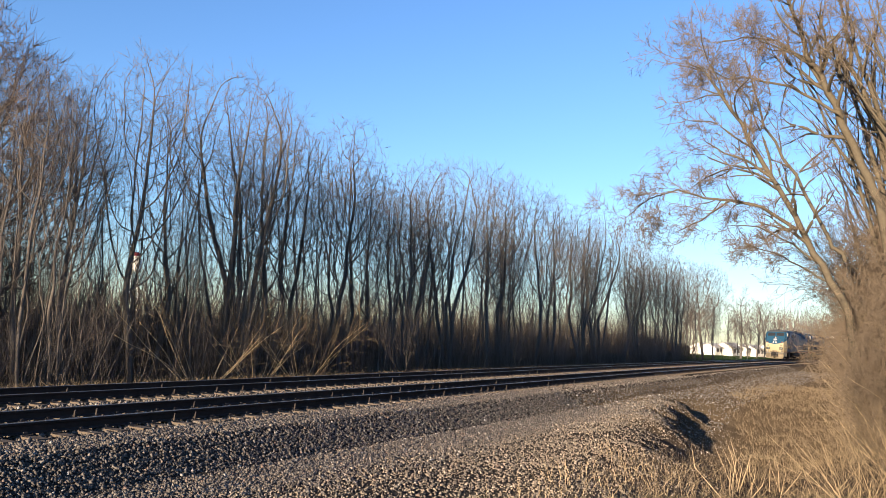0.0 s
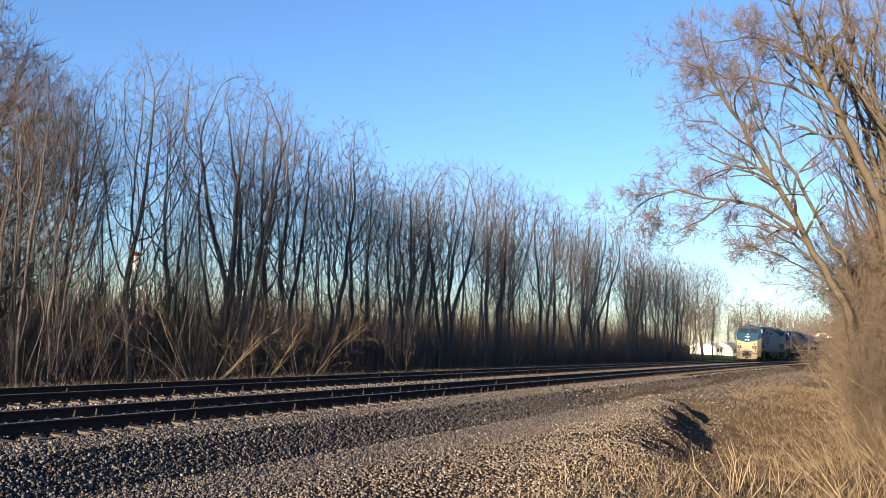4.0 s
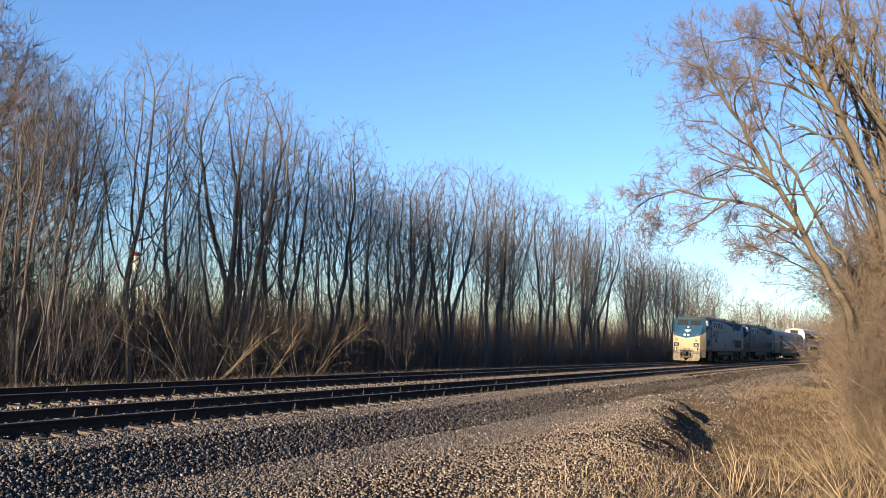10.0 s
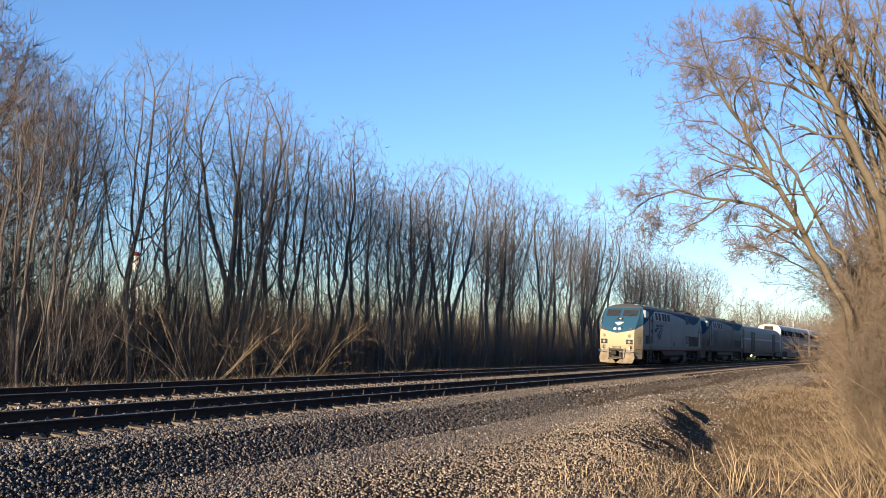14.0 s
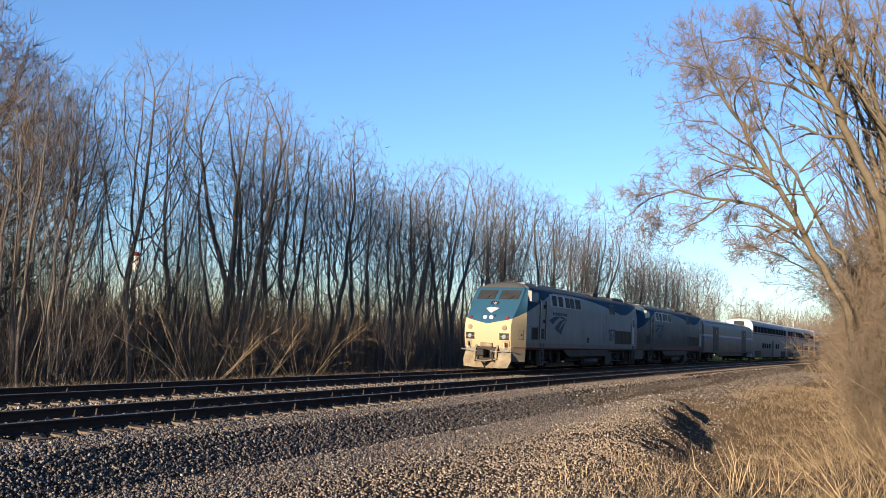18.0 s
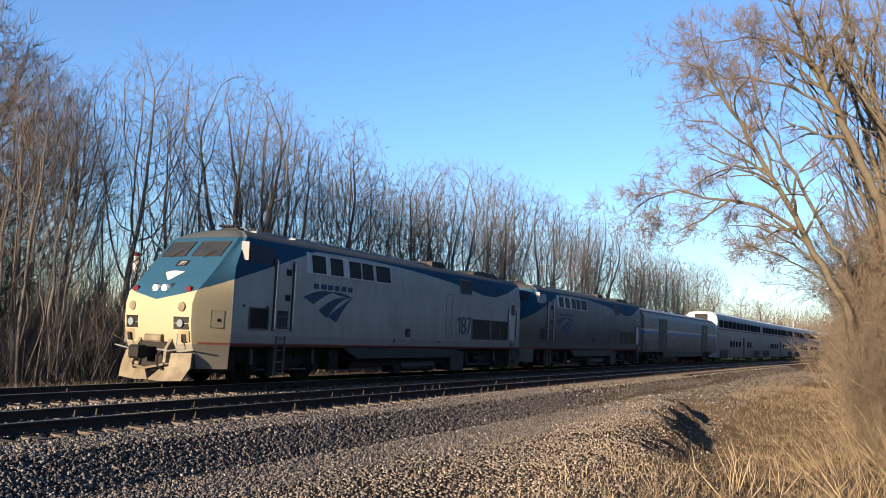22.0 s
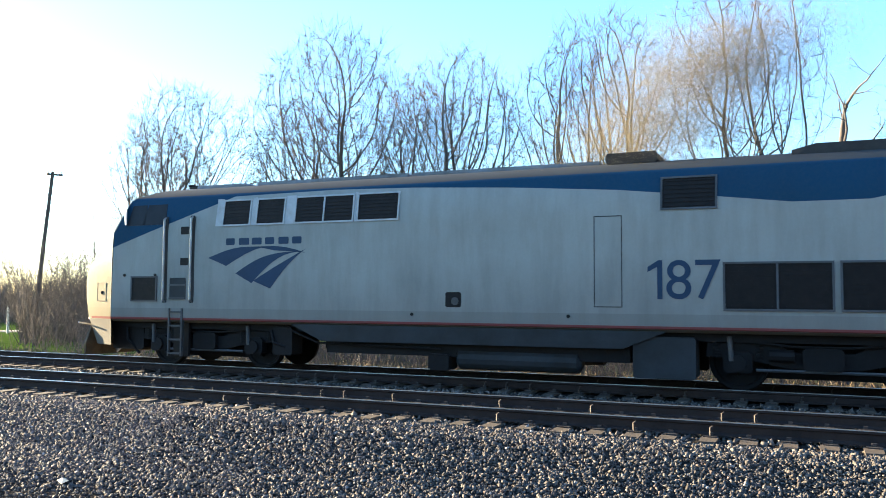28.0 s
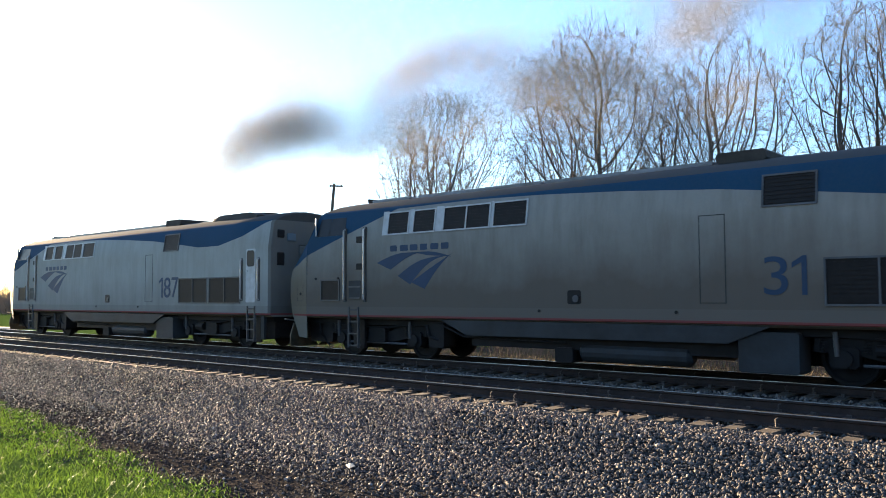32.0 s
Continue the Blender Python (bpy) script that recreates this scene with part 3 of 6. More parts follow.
def truck(parent, x, wb, inside=False):
    """A two-axle truck at x: side frames, springs, boxes, brake gear and its wheelsets."""
    tr = new("truck")
    tr.parent = parent
    tr.location = (x, 0, 0)
    for side in (-1, 1):
        f = Mesh()
        h = wb / 2
        f.prism([(-h - 0.55, 0.62), (-h - 0.5, 0.86), (-0.75, 0.86), (-0.5, 0.72), (0.5, 0.72), (0.75, 0.86), (h + 0.5, 0.86), (h + 0.55, 0.62),
                 (h - 0.25, 0.56), (0.55, 0.44), (-0.55, 0.44), (-h + 0.25, 0.56)], side * 0.98, side * 1.12)
        part("side_frame", f, "steel_dark", tr, "dark cast truck frame")
        for w in (-h, h):
            b = Mesh().box(w - 0.24, w + 0.24, side * 1.0, side * 1.2, 0.34, 0.72, 0.06)
            b.tube([(w, side * 1.19, 0.51), (w, side * 1.26, 0.51)], 0.15, 12)
            part("axle_box", b, "steel_dark", tr)
            for q in (-0.36, 0.36):
                sp = Mesh()
                for k in range(5):
                    sp.tube([(w + q, side * 1.07, 0.60 + 0.055 * k), (w + q, side * 1.07, 0.635 + 0.055 * k)], 0.085, 8)
                part("coil_spring", sp, "steel_dark", tr)
            part("damper", Mesh().tube([(w + 0.1, side * 1.24, 0.55), (w + 0.13, side * 1.24, 0.98)], 0.045, 8), "ladder", tr)
        part("bolster", Mesh().box(-0.32, 0.32, side * 1.05, side * 1.22, 0.42, 0.80, 0.05), "steel_dark", tr)
        part("brake_cylinder", Mesh().tube([(0.45, side * 1.18, 0.66), (0.85, side * 1.18, 0.66)], 0.11, 10), "steel_dark", tr)
        part("brake_rod", Mesh().tube([(-h + 0.3, side * 1.16, 0.40), (h - 0.3, side * 1.16, 0.40)], 0.03, 6), "ladder", tr)
    part("traction_motor", Mesh().box(-wb / 2 + 0.1, wb / 2 - 0.1, -0.6, 0.6, 0.22, 0.84, 0.08), "steel_dark", tr)
    for side in (-1, 1):
        for q in (-0.62, 0.62):
            part("brake_shoe", Mesh().prism([(q * wb / 1.24 + 0.0, 0.28), (q * wb / 1.24 + 0.12, 0.3), (q * wb / 1.24 + 0.14, 0.8), (q * wb / 1.24, 0.8)], side * 0.7, side * 0.86), "steel_dark", tr)
        part("frame_pipe", Mesh().tube([(-wb / 2 - 0.3, side * 1.16, 0.92), (-0.4, side * 1.18, 0.82), (0.4, side * 1.18, 0.82), (wb / 2 + 0.3, side * 1.16, 0.92)], 0.025, 6), "steel_dark", tr)
    for w in (-wb / 2, wb / 2):
        WHEELS.append(wheelset(parent, x + w))


BODY = [(1.40, 1.03), (1.50, 1.10), (1.50, 3.17), (1.385, 3.93), (1.30, 4.03), (0.95, 4.19), (0.5, 4.29), (0.0, 4.32)]


def louvre(parent, x0, x1, z0, z1, side, lean, split=1, name="vent"):
    """A recessed vent with a frame, slats and mullions on the body's side; lean: how far it tilts in towards its top."""
    v = new(name)
    v.parent = parent
    depth = Mesh()
    y = lambda z: side * (1.506 - max(0, z - 3.17) * 0.151)

    def quad(mesh, a, b, c, d, out):
        mesh.add([(a, y(c) + side * out, c), (b, y(c) + side * out, c), (b, y(d) + side * out, d), (a, y(d) + side * out, d),
                  (a, y(c) - side * 0.02, c), (b, y(c) - side * 0.02, c), (b, y(d) - side * 0.02, d), (a, y(d) - side * 0.02, d)],
                 [(0, 1, 2, 3), (7, 6, 5, 4), (0, 4, 5, 1), (1, 5, 6, 2), (2, 6, 7, 3), (3, 7, 4, 0)])
    quad(depth, x0, x1, z0, z1, 0.0)
    part("backing", depth, "vent", v)
    fr = Mesh()
    t = 0.035
    for a, b, c, d in ((x0 - t, x1 + t, z1, z1 + t), (x0 - t, x1 + t, z0 - t, z0), (x0 - t, x0, z0, z1), (x1, x1 + t, z0, z1)):
        quad(fr, a, b, c, d, 0.022)
    for k in range(1, split):
        xm = x0 + (x1 - x0) * k / split
        quad(fr, xm - 0.018, xm + 0.018, z0, z1, 0.022)
    part("frame", fr, "frame_white" if lean else "ladder", v)
    n = int((z1 - z0) / 0.075)
    sl = Mesh()
    for k in range(n):
        zc = z0 + (k + 0.5) * (z1 - z0) / n
        quad(sl, x0, x1, zc - 0.012, zc + 0.012, 0.012)
    tagged(part("slats", sl, "vent", v), kind="stuff")
    return v


def nose_mesh():
    """The sloped cab front: rows of (height, middle x, side x, half width at the front, back x, half width at the back)."""
    rows = ((0.46, 9.70, 9.62, 1.15, 8.93, 1.46), (1.03, 9.93, 9.84, 1.17, 8.93, 1.48), (1.10, 9.96, 9.87, 1.18, 8.93, 1.50), (1.60, 10.04, 9.95, 1.19, 8.93, 1.50),
            (2.10, 10.05, 9.95, 1.19, 8.93, 1.50), (2.40, 9.98, 9.87, 1.20, 8.93, 1.50), (2.80, 9.64, 9.52, 1.22, 8.93, 1.50), (3.17, 9.32, 9.22, 1.235, 8.90, 1.50),
            (3.55, 9.00, 8.92, 1.235, 8.72, 1.443), (3.93, 8.68, 8.60, 1.20, 8.50, 1.385), (4.03, 8.55, 8.48, 1.10, 8.38, 1.30), (4.19, 8.28, 8.24, 0.80, 8.15, 0.95),
            (4.29, 7.98, 7.96, 0.42, 7.90, 0.5), (4.32, 7.86, 7.86, 0.02, 7.85, 0.03))
    m = Mesh()
    vs, n = [], 9
    for z, xm, xs, w, xb, wb in rows:
        for y, x in ((-wb, xb), (-w - 0.05, xs - 0.12), (-w, xs), (-w * 0.55, xs + (xm - xs) * 0.55), (0, xm), (w * 0.55, xs + (xm - xs) * 0.55), (w, xs),
                     (w + 0.05, xs - 0.12), (wb, xb)):
            vs.append((x, y, z))
    fs = [(i * n + k, i * n + k + 1, (i + 1) * n + k + 1, (i + 1) * n + k) for i in range(len(rows) - 1) for k in range(n - 1)]
    return m.add(vs, fs)


def front_x(z, y=0.0):
    """The nose's front at height z."""
    zs = (1.10, 1.60, 2.10, 2.40, 2.80, 3.17, 3.55, 3.93)
    mid = np.interp(z, zs, (9.96, 10.04, 10.05, 9.98, 9.64, 9.32, 9.00, 8.68))
    side = np.interp(z, zs, (9.87, 9.95, 9.95, 9.87, 9.52, 9.22, 8.92, 8.60))
    return float(mid + (side - mid) * np.interp(abs(y) / 1.2, (0, 0.55, 1.0), (0, 0.45, 1.0)))


def on_front(poly, out):
    """A plate laid on the nose's front; poly of (y, z)."""
    m = Mesh()
    n = len(poly)
    vs = [(front_x(z, y) + out, y, z + out * 0.5) for y, z in poly] + [(front_x(z, y) - 0.02, y, z) for y, z in poly]
    return m.add(vs, [tuple(range(n)), tuple(range(2 * n - 1, n - 1, -1))] + [((i + 1) % n, i, i + n, (i + 1) % n + n) for i in range(n)])


def arch_logo(side):
    """Three curved bands that widen from a tip, like rails that run to a horizon."""
    bands = []
    for (xa, za, xb, zb, x2, z2, x3, z3, bow) in ((6.23, 2.52, 5.72, 2.33, 3.62, 2.60, 4.42, 2.66, 0.20), (5.46, 2.16, 5.02, 1.94, 3.62, 2.63, 4.15, 2.62, 0.13),
                                                  (4.98, 1.99, 4.52, 1.82, 3.60, 2.69, 3.66, 2.66, 0.02)):
        top = [(xa + (x3 - xa) * k / 8, za + (z3 - za) * k / 8 + bow * math.sin(math.pi * k / 8) * 0.8) for k in range(9)]
        bot = [(xb + (x2 - xb) * k / 8, zb + (z2 - zb) * k / 8 + bow * math.sin(math.pi * k / 8) * 1.1 + 0.06 * math.sin(math.pi * k / 8)) for k in range(9)]
        m = Mesh()
        for k in range(8):
            q = [top[k], top[k + 1], bot[k + 1], bot[k]]
            m.add([(x, side * 1.507, z) for x, z in q], [(0, 1, 2, 3)])
        bands.append(m)
    return bands


def locomotive(number, label, coat):
    loco = tagged(new("locomotive"), label, "locomotive", "train")
    for ob_name, mesh in (("body", Mesh().loft([ring_section(8.93, BODY[:-1] + [(0, 4.32)])] + [ring_section(x, BODY) for x in (7.6, 4.0, 0.0, -4.0, -8.0, -9.98)]
                                               + [ring_section(-10.08, [(y * 0.97, 1.1 + (z - 1.1) * 0.985) for y, z in BODY])])),):
        # the front ring is cut back along the cab's slope
        mesh.v[:15] = [(float(np.interp(z, (3.1, 3.17, 3.55, 3.93, 4.03, 4.19, 4.29, 4.32), (8.93, 8.90, 8.72, 8.50, 8.38, 8.15, 7.90, 7.85))), y, z) for x, y, z in mesh.v[:15]]
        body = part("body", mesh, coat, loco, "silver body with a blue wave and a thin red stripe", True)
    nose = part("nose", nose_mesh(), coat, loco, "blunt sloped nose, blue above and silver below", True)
    # windscreens, number board, emblem, lamps
    for y0, y1 in ((-1.08, -0.12), (0.12, 1.08)):
        w = part("windscreen", on_front([(y0, 3.42), (y1, 3.42), (y1, 3.84), (y0, 3.84)], 0.012), "glass", nose, "dark windscreen")
        part("gasket", Mesh().tube([(front_x(z, y) + 0.014, y, z) for y, z in ((y0, 3.42), (y1, 3.42), (y1, 3.84), (y0, 3.84), (y0, 3.42))], 0.018, 5), "rubber", w)
        part("wiper", Mesh().tube([(front_x(3.40) + 0.05, (y0 + y1) / 2, 3.37), (front_x(3.62) + 0.05, (y0 + y1) / 2 + 0.25, 3.60)], 0.012, 5), "rubber", w)
    part("number_board", on_front([(-0.20, 3.12), (0.20, 3.12), (0.20, 3.28), (-0.20, 3.28)], 0.01), "vent", nose, "small dark number board")
    emblem = part("emblem", on_front([(-0.34, 2.93), (-0.02, 2.72), (0.05, 2.72), (0.34, 2.95), (0.15, 2.97), (0.0, 2.98), (-0.15, 2.97)], 0.01), "white_paint", nose, "white arched emblem")
    for y in (-0.16, 0.16):
        part("headlight", Mesh().tube([(front_x(2.49) - 0.05, y, 2.49), (front_x(2.49) + 0.05, y, 2.49)], 0.095, 16), "lens" if number == "31" else "lamp", nose,
             "round headlight")
    for y in (-0.95, 0.95):
        part("marker_lamp", Mesh().tube([(front_x(2.47, y) - 0.04, y, 2.47), (front_x(2.47, y) + 0.05, y, 2.47)], 0.085, 12), "red_lamp", nose, "red marker lamp")
        part("class_lamp", Mesh().tube([(front_x(2.02, y) - 0.04, y * 0.93, 2.02), (front_x(2.02, y) + 0.04, y * 0.93, 2.02)], 0.12, 16), "plow", nose)
        box = part("ditch_light", on_front([(y * 0.93 - 0.24, 1.44), (y * 0.93 + 0.24, 1.44), (y * 0.93 + 0.24, 1.76), (y * 0.93 - 0.24, 1.76)], 0.012), "vent", nose)
        part("lamp_glass", Mesh().tube([(front_x(1.6, y), y * 0.93, 1.6), (front_x(1.6, y) + 0.05, y * 0.93, 1.6)], 0.10, 12), "lens", box)
    # pilot: coupler pocket, coupler, plow, steps
    part("pocket", Mesh().box(9.7, 10.03, -0.46, 0.46, 0.42, 1.12, 0.03), "vent", loco, "dark coupler pocket")
    for y in (-0.55, 0.55):
        part("draft_bracket", Mesh().prism([(9.8, 0.55), (10.12, 0.6), (10.1, 0.95), (9.95, 1.2), (9.8, 1.2)], y - 0.05, y + 0.05), "plow", loco)
    part("cross_bar", Mesh().tube([(10.16, -0.6, 0.5), (10.2, 0, 0.44), (10.16, 0.6, 0.56)], 0.03, 6), "plow", loco)
    part("pocket_hood", Mesh().box(9.8, 10.06, -0.30, 0.30, 1.10, 1.30, 0.04), "plow", loco)
    part("bumper", on_front([(-1.14, 1.12), (1.14, 1.12), (1.14, 1.40), (-1.14, 1.40)], 0.035), "cream", nose, "dirty cream bumper plate")
    for y in (-0.98, 0.98):
        part("bumper_notch", on_front([(y - 0.07, 1.10), (y + 0.07, 1.10), (y + 0.07, 1.30), (y - 0.07, 1.30)], 0.05), "vent", nose)
    if number == "187":
        nm = text_mesh(number, 0.16)
        for v in nm.vertices:
            yy, zz = v.co.x, 3.145 + v.co.y
            v.co = (front_x(zz, yy) + 0.02, yy, zz)
        nm.materials.clear()
        part("number", nm, "white_paint", nose, "pale road number")
    part("lamp_housing", on_front([(-0.34, 2.36), (0.34, 2.36), (0.34, 2.62), (-0.34, 2.62)], 0.008), "vent", nose)
    for side in (-1, 1):
        pl = Mesh()
        rows = [[(9.95, side * 0.28, z), (10.25, side * 0.45, z + 0.02), (10.15, side * 1.30, z)] for z in (0.80, 0.5, 0.14)]
        rows[0] = [(9.9, side * 0.46, 0.80), (9.98, side * 0.6, 0.84), (9.84, side * 1.18, 0.86)]
        rows[1] = [(9.96, side * 0.34, 0.50), (10.06, side * 0.48, 0.48), (9.92, side * 1.24, 0.50)]
        rows[2] = [(10.12, side * 0.0, 0.15), (10.2, side * 0.45, 0.14), (10.06, side * 1.12, 0.17)]
        vs = [p for r in rows for p in r] + [(p[0] - 0.05, p[1], p[2]) for r in rows for p in r]
        fs = [(0, 1, 4, 3), (1, 2, 5, 4), (3, 4, 7, 6), (4, 5, 8, 7)]
        fs = fs + [tuple(i + 9 for i in f[::-1]) for f in fs] + [(0, 3, 12, 9), (3, 6, 15, 12), (6, 7, 16, 15), (7, 8, 17, 16), (8, 5, 14, 17), (5, 2, 11, 14), (2, 1, 10, 11), (1, 0, 9, 10)]
        part("plow", pl.add(vs, fs), "plow", loco, "dusty pale plow blade")
        part("uncoupling_lever", Mesh().tube([(10.08, side * 0.25, 0.92), (10.12, side * 0.7, 0.90), (10.12, side * 1.25, 0.98)], 0.022, 6), "handrail", loco)
        part("brake_hose", Mesh().tube([(10.0, side * 0.35, 0.9), (10.2, side * 0.38, 0.75), (10.22, side * 0.42, 0.55), (10.12, side * 0.5, 0.42)], 0.03, 6), "rubber", loco)
        part("grab_iron", Mesh().tube([(10.0, side * 0.92, 1.05), (10.1, side * 0.92, 1.05), (10.1, side * 0.92, 1.32), (10.0, side * 0.92, 1.32)], 0.018, 6), "handrail", loco)
    for end, sign in ((10.1, 1), (-10.05, -1)):
        c = Mesh().box(end - sign * 0.4, end + sign * 0.28, -0.11, 0.11, 0.72, 0.98, 0.03).box(end + sign * 0.2, end + sign * 0.45, -0.2, 0.14, 0.68, 1.02, 0.05)
        part("coupler", c, "steel_dark", loco, "rusty knuckle coupler")
    # roof, its housings and horn
    for a, b in ((7.3, 5.9), (5.6, 1.6), (1.5, -2.6)):
        part("roof_hatch", Mesh().box(a, b, -0.58, 0.58, 4.27, 4.35, 0.02), "roof", loco)
    part("exhaust_duct", Mesh().box(-2.75, -3.75, -0.75, 0.75, 4.24, 4.46, 0.05), "soot", loco, "sooty exhaust outlet")
    part("fan_housing", Mesh().loft([[(x, -0.95, 4.15), (x, 0.95, 4.15), (x, 0.9, z), (x, -0.9, z)] for x, z in ((-6.1, 4.28), (-6.5, 4.38), (-8.2, 4.38), (-8.6, 4.28))]), "soot", loco)
    for x in (-6.95, -7.85):
        part("cooling_fan", Mesh().tube([(x, 0, 4.36), (x, 0, 4.42)], 0.42, 20), "vent", loco)
    horn = part("horn", Mesh().box(7.75, 7.5, -0.3, 0.3, 4.33, 4.39, 0.02), "soot", loco)
    for k in range(5):
        part("trumpet", Mesh().tube([(7.6, -0.24 + 0.12 * k, 4.42), (7.9 - 0.03 * k, -0.24 + 0.12 * k, 4.42)], [0.015, 0.04], 8), "vent", horn)
    part("antenna_dome", Mesh().tube([(7.3, 0, 4.34), (7.3, 0, 4.42), (7.3, 0, 4.45)], [0.2, 0.18, 0.05], 10), "frame_white", loco)
    for side in (-1, 1):
        lean = lambda z: side * (1.508 - max(0, z - 3.17) * 0.151)
        # cab window in two panes, mirror
        cw = Mesh()
        for a, b in ((8.42, 8.02), (7.98, 7.45)):
            cw.add([(a + 0.12, lean(3.33), 3.33), (b, lean(3.33), 3.33), (b, lean(3.82), 3.82), (a, lean(3.82), 3.82),
                    (a + 0.12, lean(3.33) - side * 0.03, 3.33), (b, lean(3.33) - side * 0.03, 3.33), (b, lean(3.82) - side * 0.03, 3.82), (a, lean(3.82) - side * 0.03, 3.82)],
                   [(0, 1, 2, 3), (7, 6, 5, 4), (0, 4, 5, 1), (1, 5, 6, 2), (2, 6, 7, 3), (3, 7, 4, 0)])
        part("cab_window", cw, "glass", loco, "dark cab side window")
        mi = Mesh().add([(x, side * y, z) for z in (3.36, 3.86) for x, y in ((8.68, 1.42), (8.53, 1.54), (8.51, 1.52), (8.65, 1.40))],
                        [(0, 1, 2, 3), (7, 6, 5, 4), (0, 4, 5, 1), (1, 5, 6, 2), (2, 6, 7, 3), (3, 7, 4, 0)])
        if side > 0:
            part("mirror", mi, "white_paint", loco, "narrow upright mirror")
        # vents along the top, radiator vent, grilles
        for a, b in ((6.06, 5.88), (5.09, 4.96), (4.18, 3.94), (2.44, 2.38)):
            surround = Mesh().add([(a, lean(3.24), 3.24), (b, lean(3.24), 3.24), (b, lean(3.87), 3.87), (a, lean(3.87), 3.87)] +
                         [(a, lean(3.24) - side * 0.02, 3.24), (b, lean(3.24) - side * 0.02, 3.24), (b, lean(3.87) - side * 0.02, 3.87), (a, lean(3.87) - side * 0.02, 3.87)],
                         [(0, 1, 2, 3), (7, 6, 5, 4), (0, 4, 5, 1), (1, 5, 6, 2), (2, 6, 7, 3), (3, 7, 4, 0)])
            part("vent_surround", surround, "frame_white", loco, "white riveted vent surround")
        for a, b, k in ((5.13, 5.84, 1), (4.22, 4.92, 1), (2.48, 3.90, 2), (1.41, 2.34, 1)):
            louvre(loco, a, b, 3.27, 3.81, side, 1, k)
        louvre(loco, -4.85, -3.94, 3.27, 3.81, side, 0)
        louvre(loco, -6.69, -5.0, 1.47, 2.25, side, 0, 2, "grille")
        louvre(loco, -8.55, -6.85, 1.47, 2.25, side, 0, 2, "grille")
        louvre(loco, 7.65, 8.32, 1.55, 2.08, side, 0, 1, "cab_vent")
        # cab door recess: grab rails, little windows, step pocket, ladder
        for x, z0, z1 in ((7.41, 1.52, 3.48), (6.67, 1.52, 3.48), (-8.65, 1.55, 2.82), (-9.54, 1.55, 2.82)):
            part("recess", Mesh().box(x - 0.06, x + 0.06, side * 1.49, side * 1.507, z0 - 0.03, z1 + 0.03, 0.02), "skirt", loco)
            h = Mesh().tube([(x, side * 1.49, z0), (x, side * 1.56, z0 + 0.04), (x, side * 1.56, z1 - 0.04), (x, side * 1.49, z1)], 0.024, 8)
            part("handrail", h, "handrail", loco, "bare metal handrail")
        for x0, x1, z0, z1 in ((6.77, 6.99, 3.08, 3.26), (6.77, 6.99, 2.36, 2.53)):
            part("step_pocket", Mesh().box(x0, x1, side * 1.49, side * 1.508, z0, z1, 0.015), "vent", loco)
        pk = part("door_pocket", Mesh().box(6.83, 7.27, side * 1.49, side * 1.508, 1.57, 2.07, 0.02), "skirt", loco)
        for z in (1.57, 1.88):
            part("tread", Mesh().box(6.83, 7.27, side * 1.49, side * 1.53, z, z + 0.045), "ladder", pk)
        for x0, x1 in ((6.91, 7.26), (-9.35, -8.97)):
            ld = Mesh()
            for x in (x0, x1):
                ld.box(x - 0.02, x + 0.02, side * 1.46, side * 1.53, 0.26, 1.36)
            for k in range(4):
                ld.box(x0, x1, side * 1.43, side * 1.55, 0.30 + 0.32 * k, 0.335 + 0.32 * k)
            part("ladder", ld, "ladder", loco, "grey steel ladder")
        # rear door with its window, fuel cap, access panel
        dr = part("rear_door", Mesh().box(-9.36, -8.88, side * 1.49, side * 1.512, 1.47, 3.13, 0.04), "frame_white", loco, "silver side door near the rear")
        part("door_window", Mesh().box(-9.32, -8.93, side * 1.49, side * 1.518, 2.58, 3.08, 0.06), "glass", dr)
        part("door_handle", Mesh().box(-8.98, -8.90, side * 1.49, side * 1.54, 2.42, 2.47), "handrail", dr)
        fuel = part("fuel_filler", Mesh().box(-0.03, 0.31, side * 1.48, side * 1.507, 1.45, 1.75, 0.03), "vent", loco, "open fuel filler pocket")
        part("cap", Mesh().tube([(0.1, side * 1.49, 1.57), (0.1, side * 1.525, 1.57)], 0.08, 10), "ladder", fuel)
        for a, b, c, d in ((-3.21, -2.69, 3.15, 3.165), (-3.21, -2.69, 1.475, 1.49), (-3.21, -3.197, 1.48, 3.16), (-2.703, -2.69, 1.48, 3.16)):
            part("panel_seam", Mesh().box(a, b, side * 1.49, side * 1.506, c, d), "skirt", loco)
        for x, z in ((8.55, 2.14), (7.68, 2.14), (1.05, 1.3), (-2.2, 1.3)):
            part("bolt_head", Mesh().tube([(x, side * (1.48 if x < 9 else 1.36), z), (x, side * (1.52 if x < 9 else 1.42), z)], 0.035, 8), "vent", loco)
        # hatch in the nose's flank
        flank = lambda x: side * (1.505 - (x - 8.93) * 0.291)
        hatch = [(9.14, 1.52), (9.48, 1.52), (9.48, 1.96), (9.14, 1.96)]
        hm = Mesh().add([(x, flank(x), z) for x, z in hatch] + [(x, flank(x) - side * 0.03, z) for x, z in hatch],
                        [(0, 1, 2, 3), (7, 6, 5, 4), (0, 4, 5, 1), (1, 5, 6, 2), (2, 6, 7, 3), (3, 7, 4, 0)])
        hp = part("nose_hatch", hm, coat, loco, "small square hatch in the nose flank")
        part("seam", Mesh().tube([(x, flank(x) + side * 0.001, z) for x, z in hatch + hatch[:1]], 0.004, 4), "skirt", hp)
        part("lock", Mesh().tube([(9.27, flank(9.27) - side * 0.02, 1.72), (9.272, flank(9.27) + side * 0.012, 1.72)], 0.045, 10), "vent", hp)
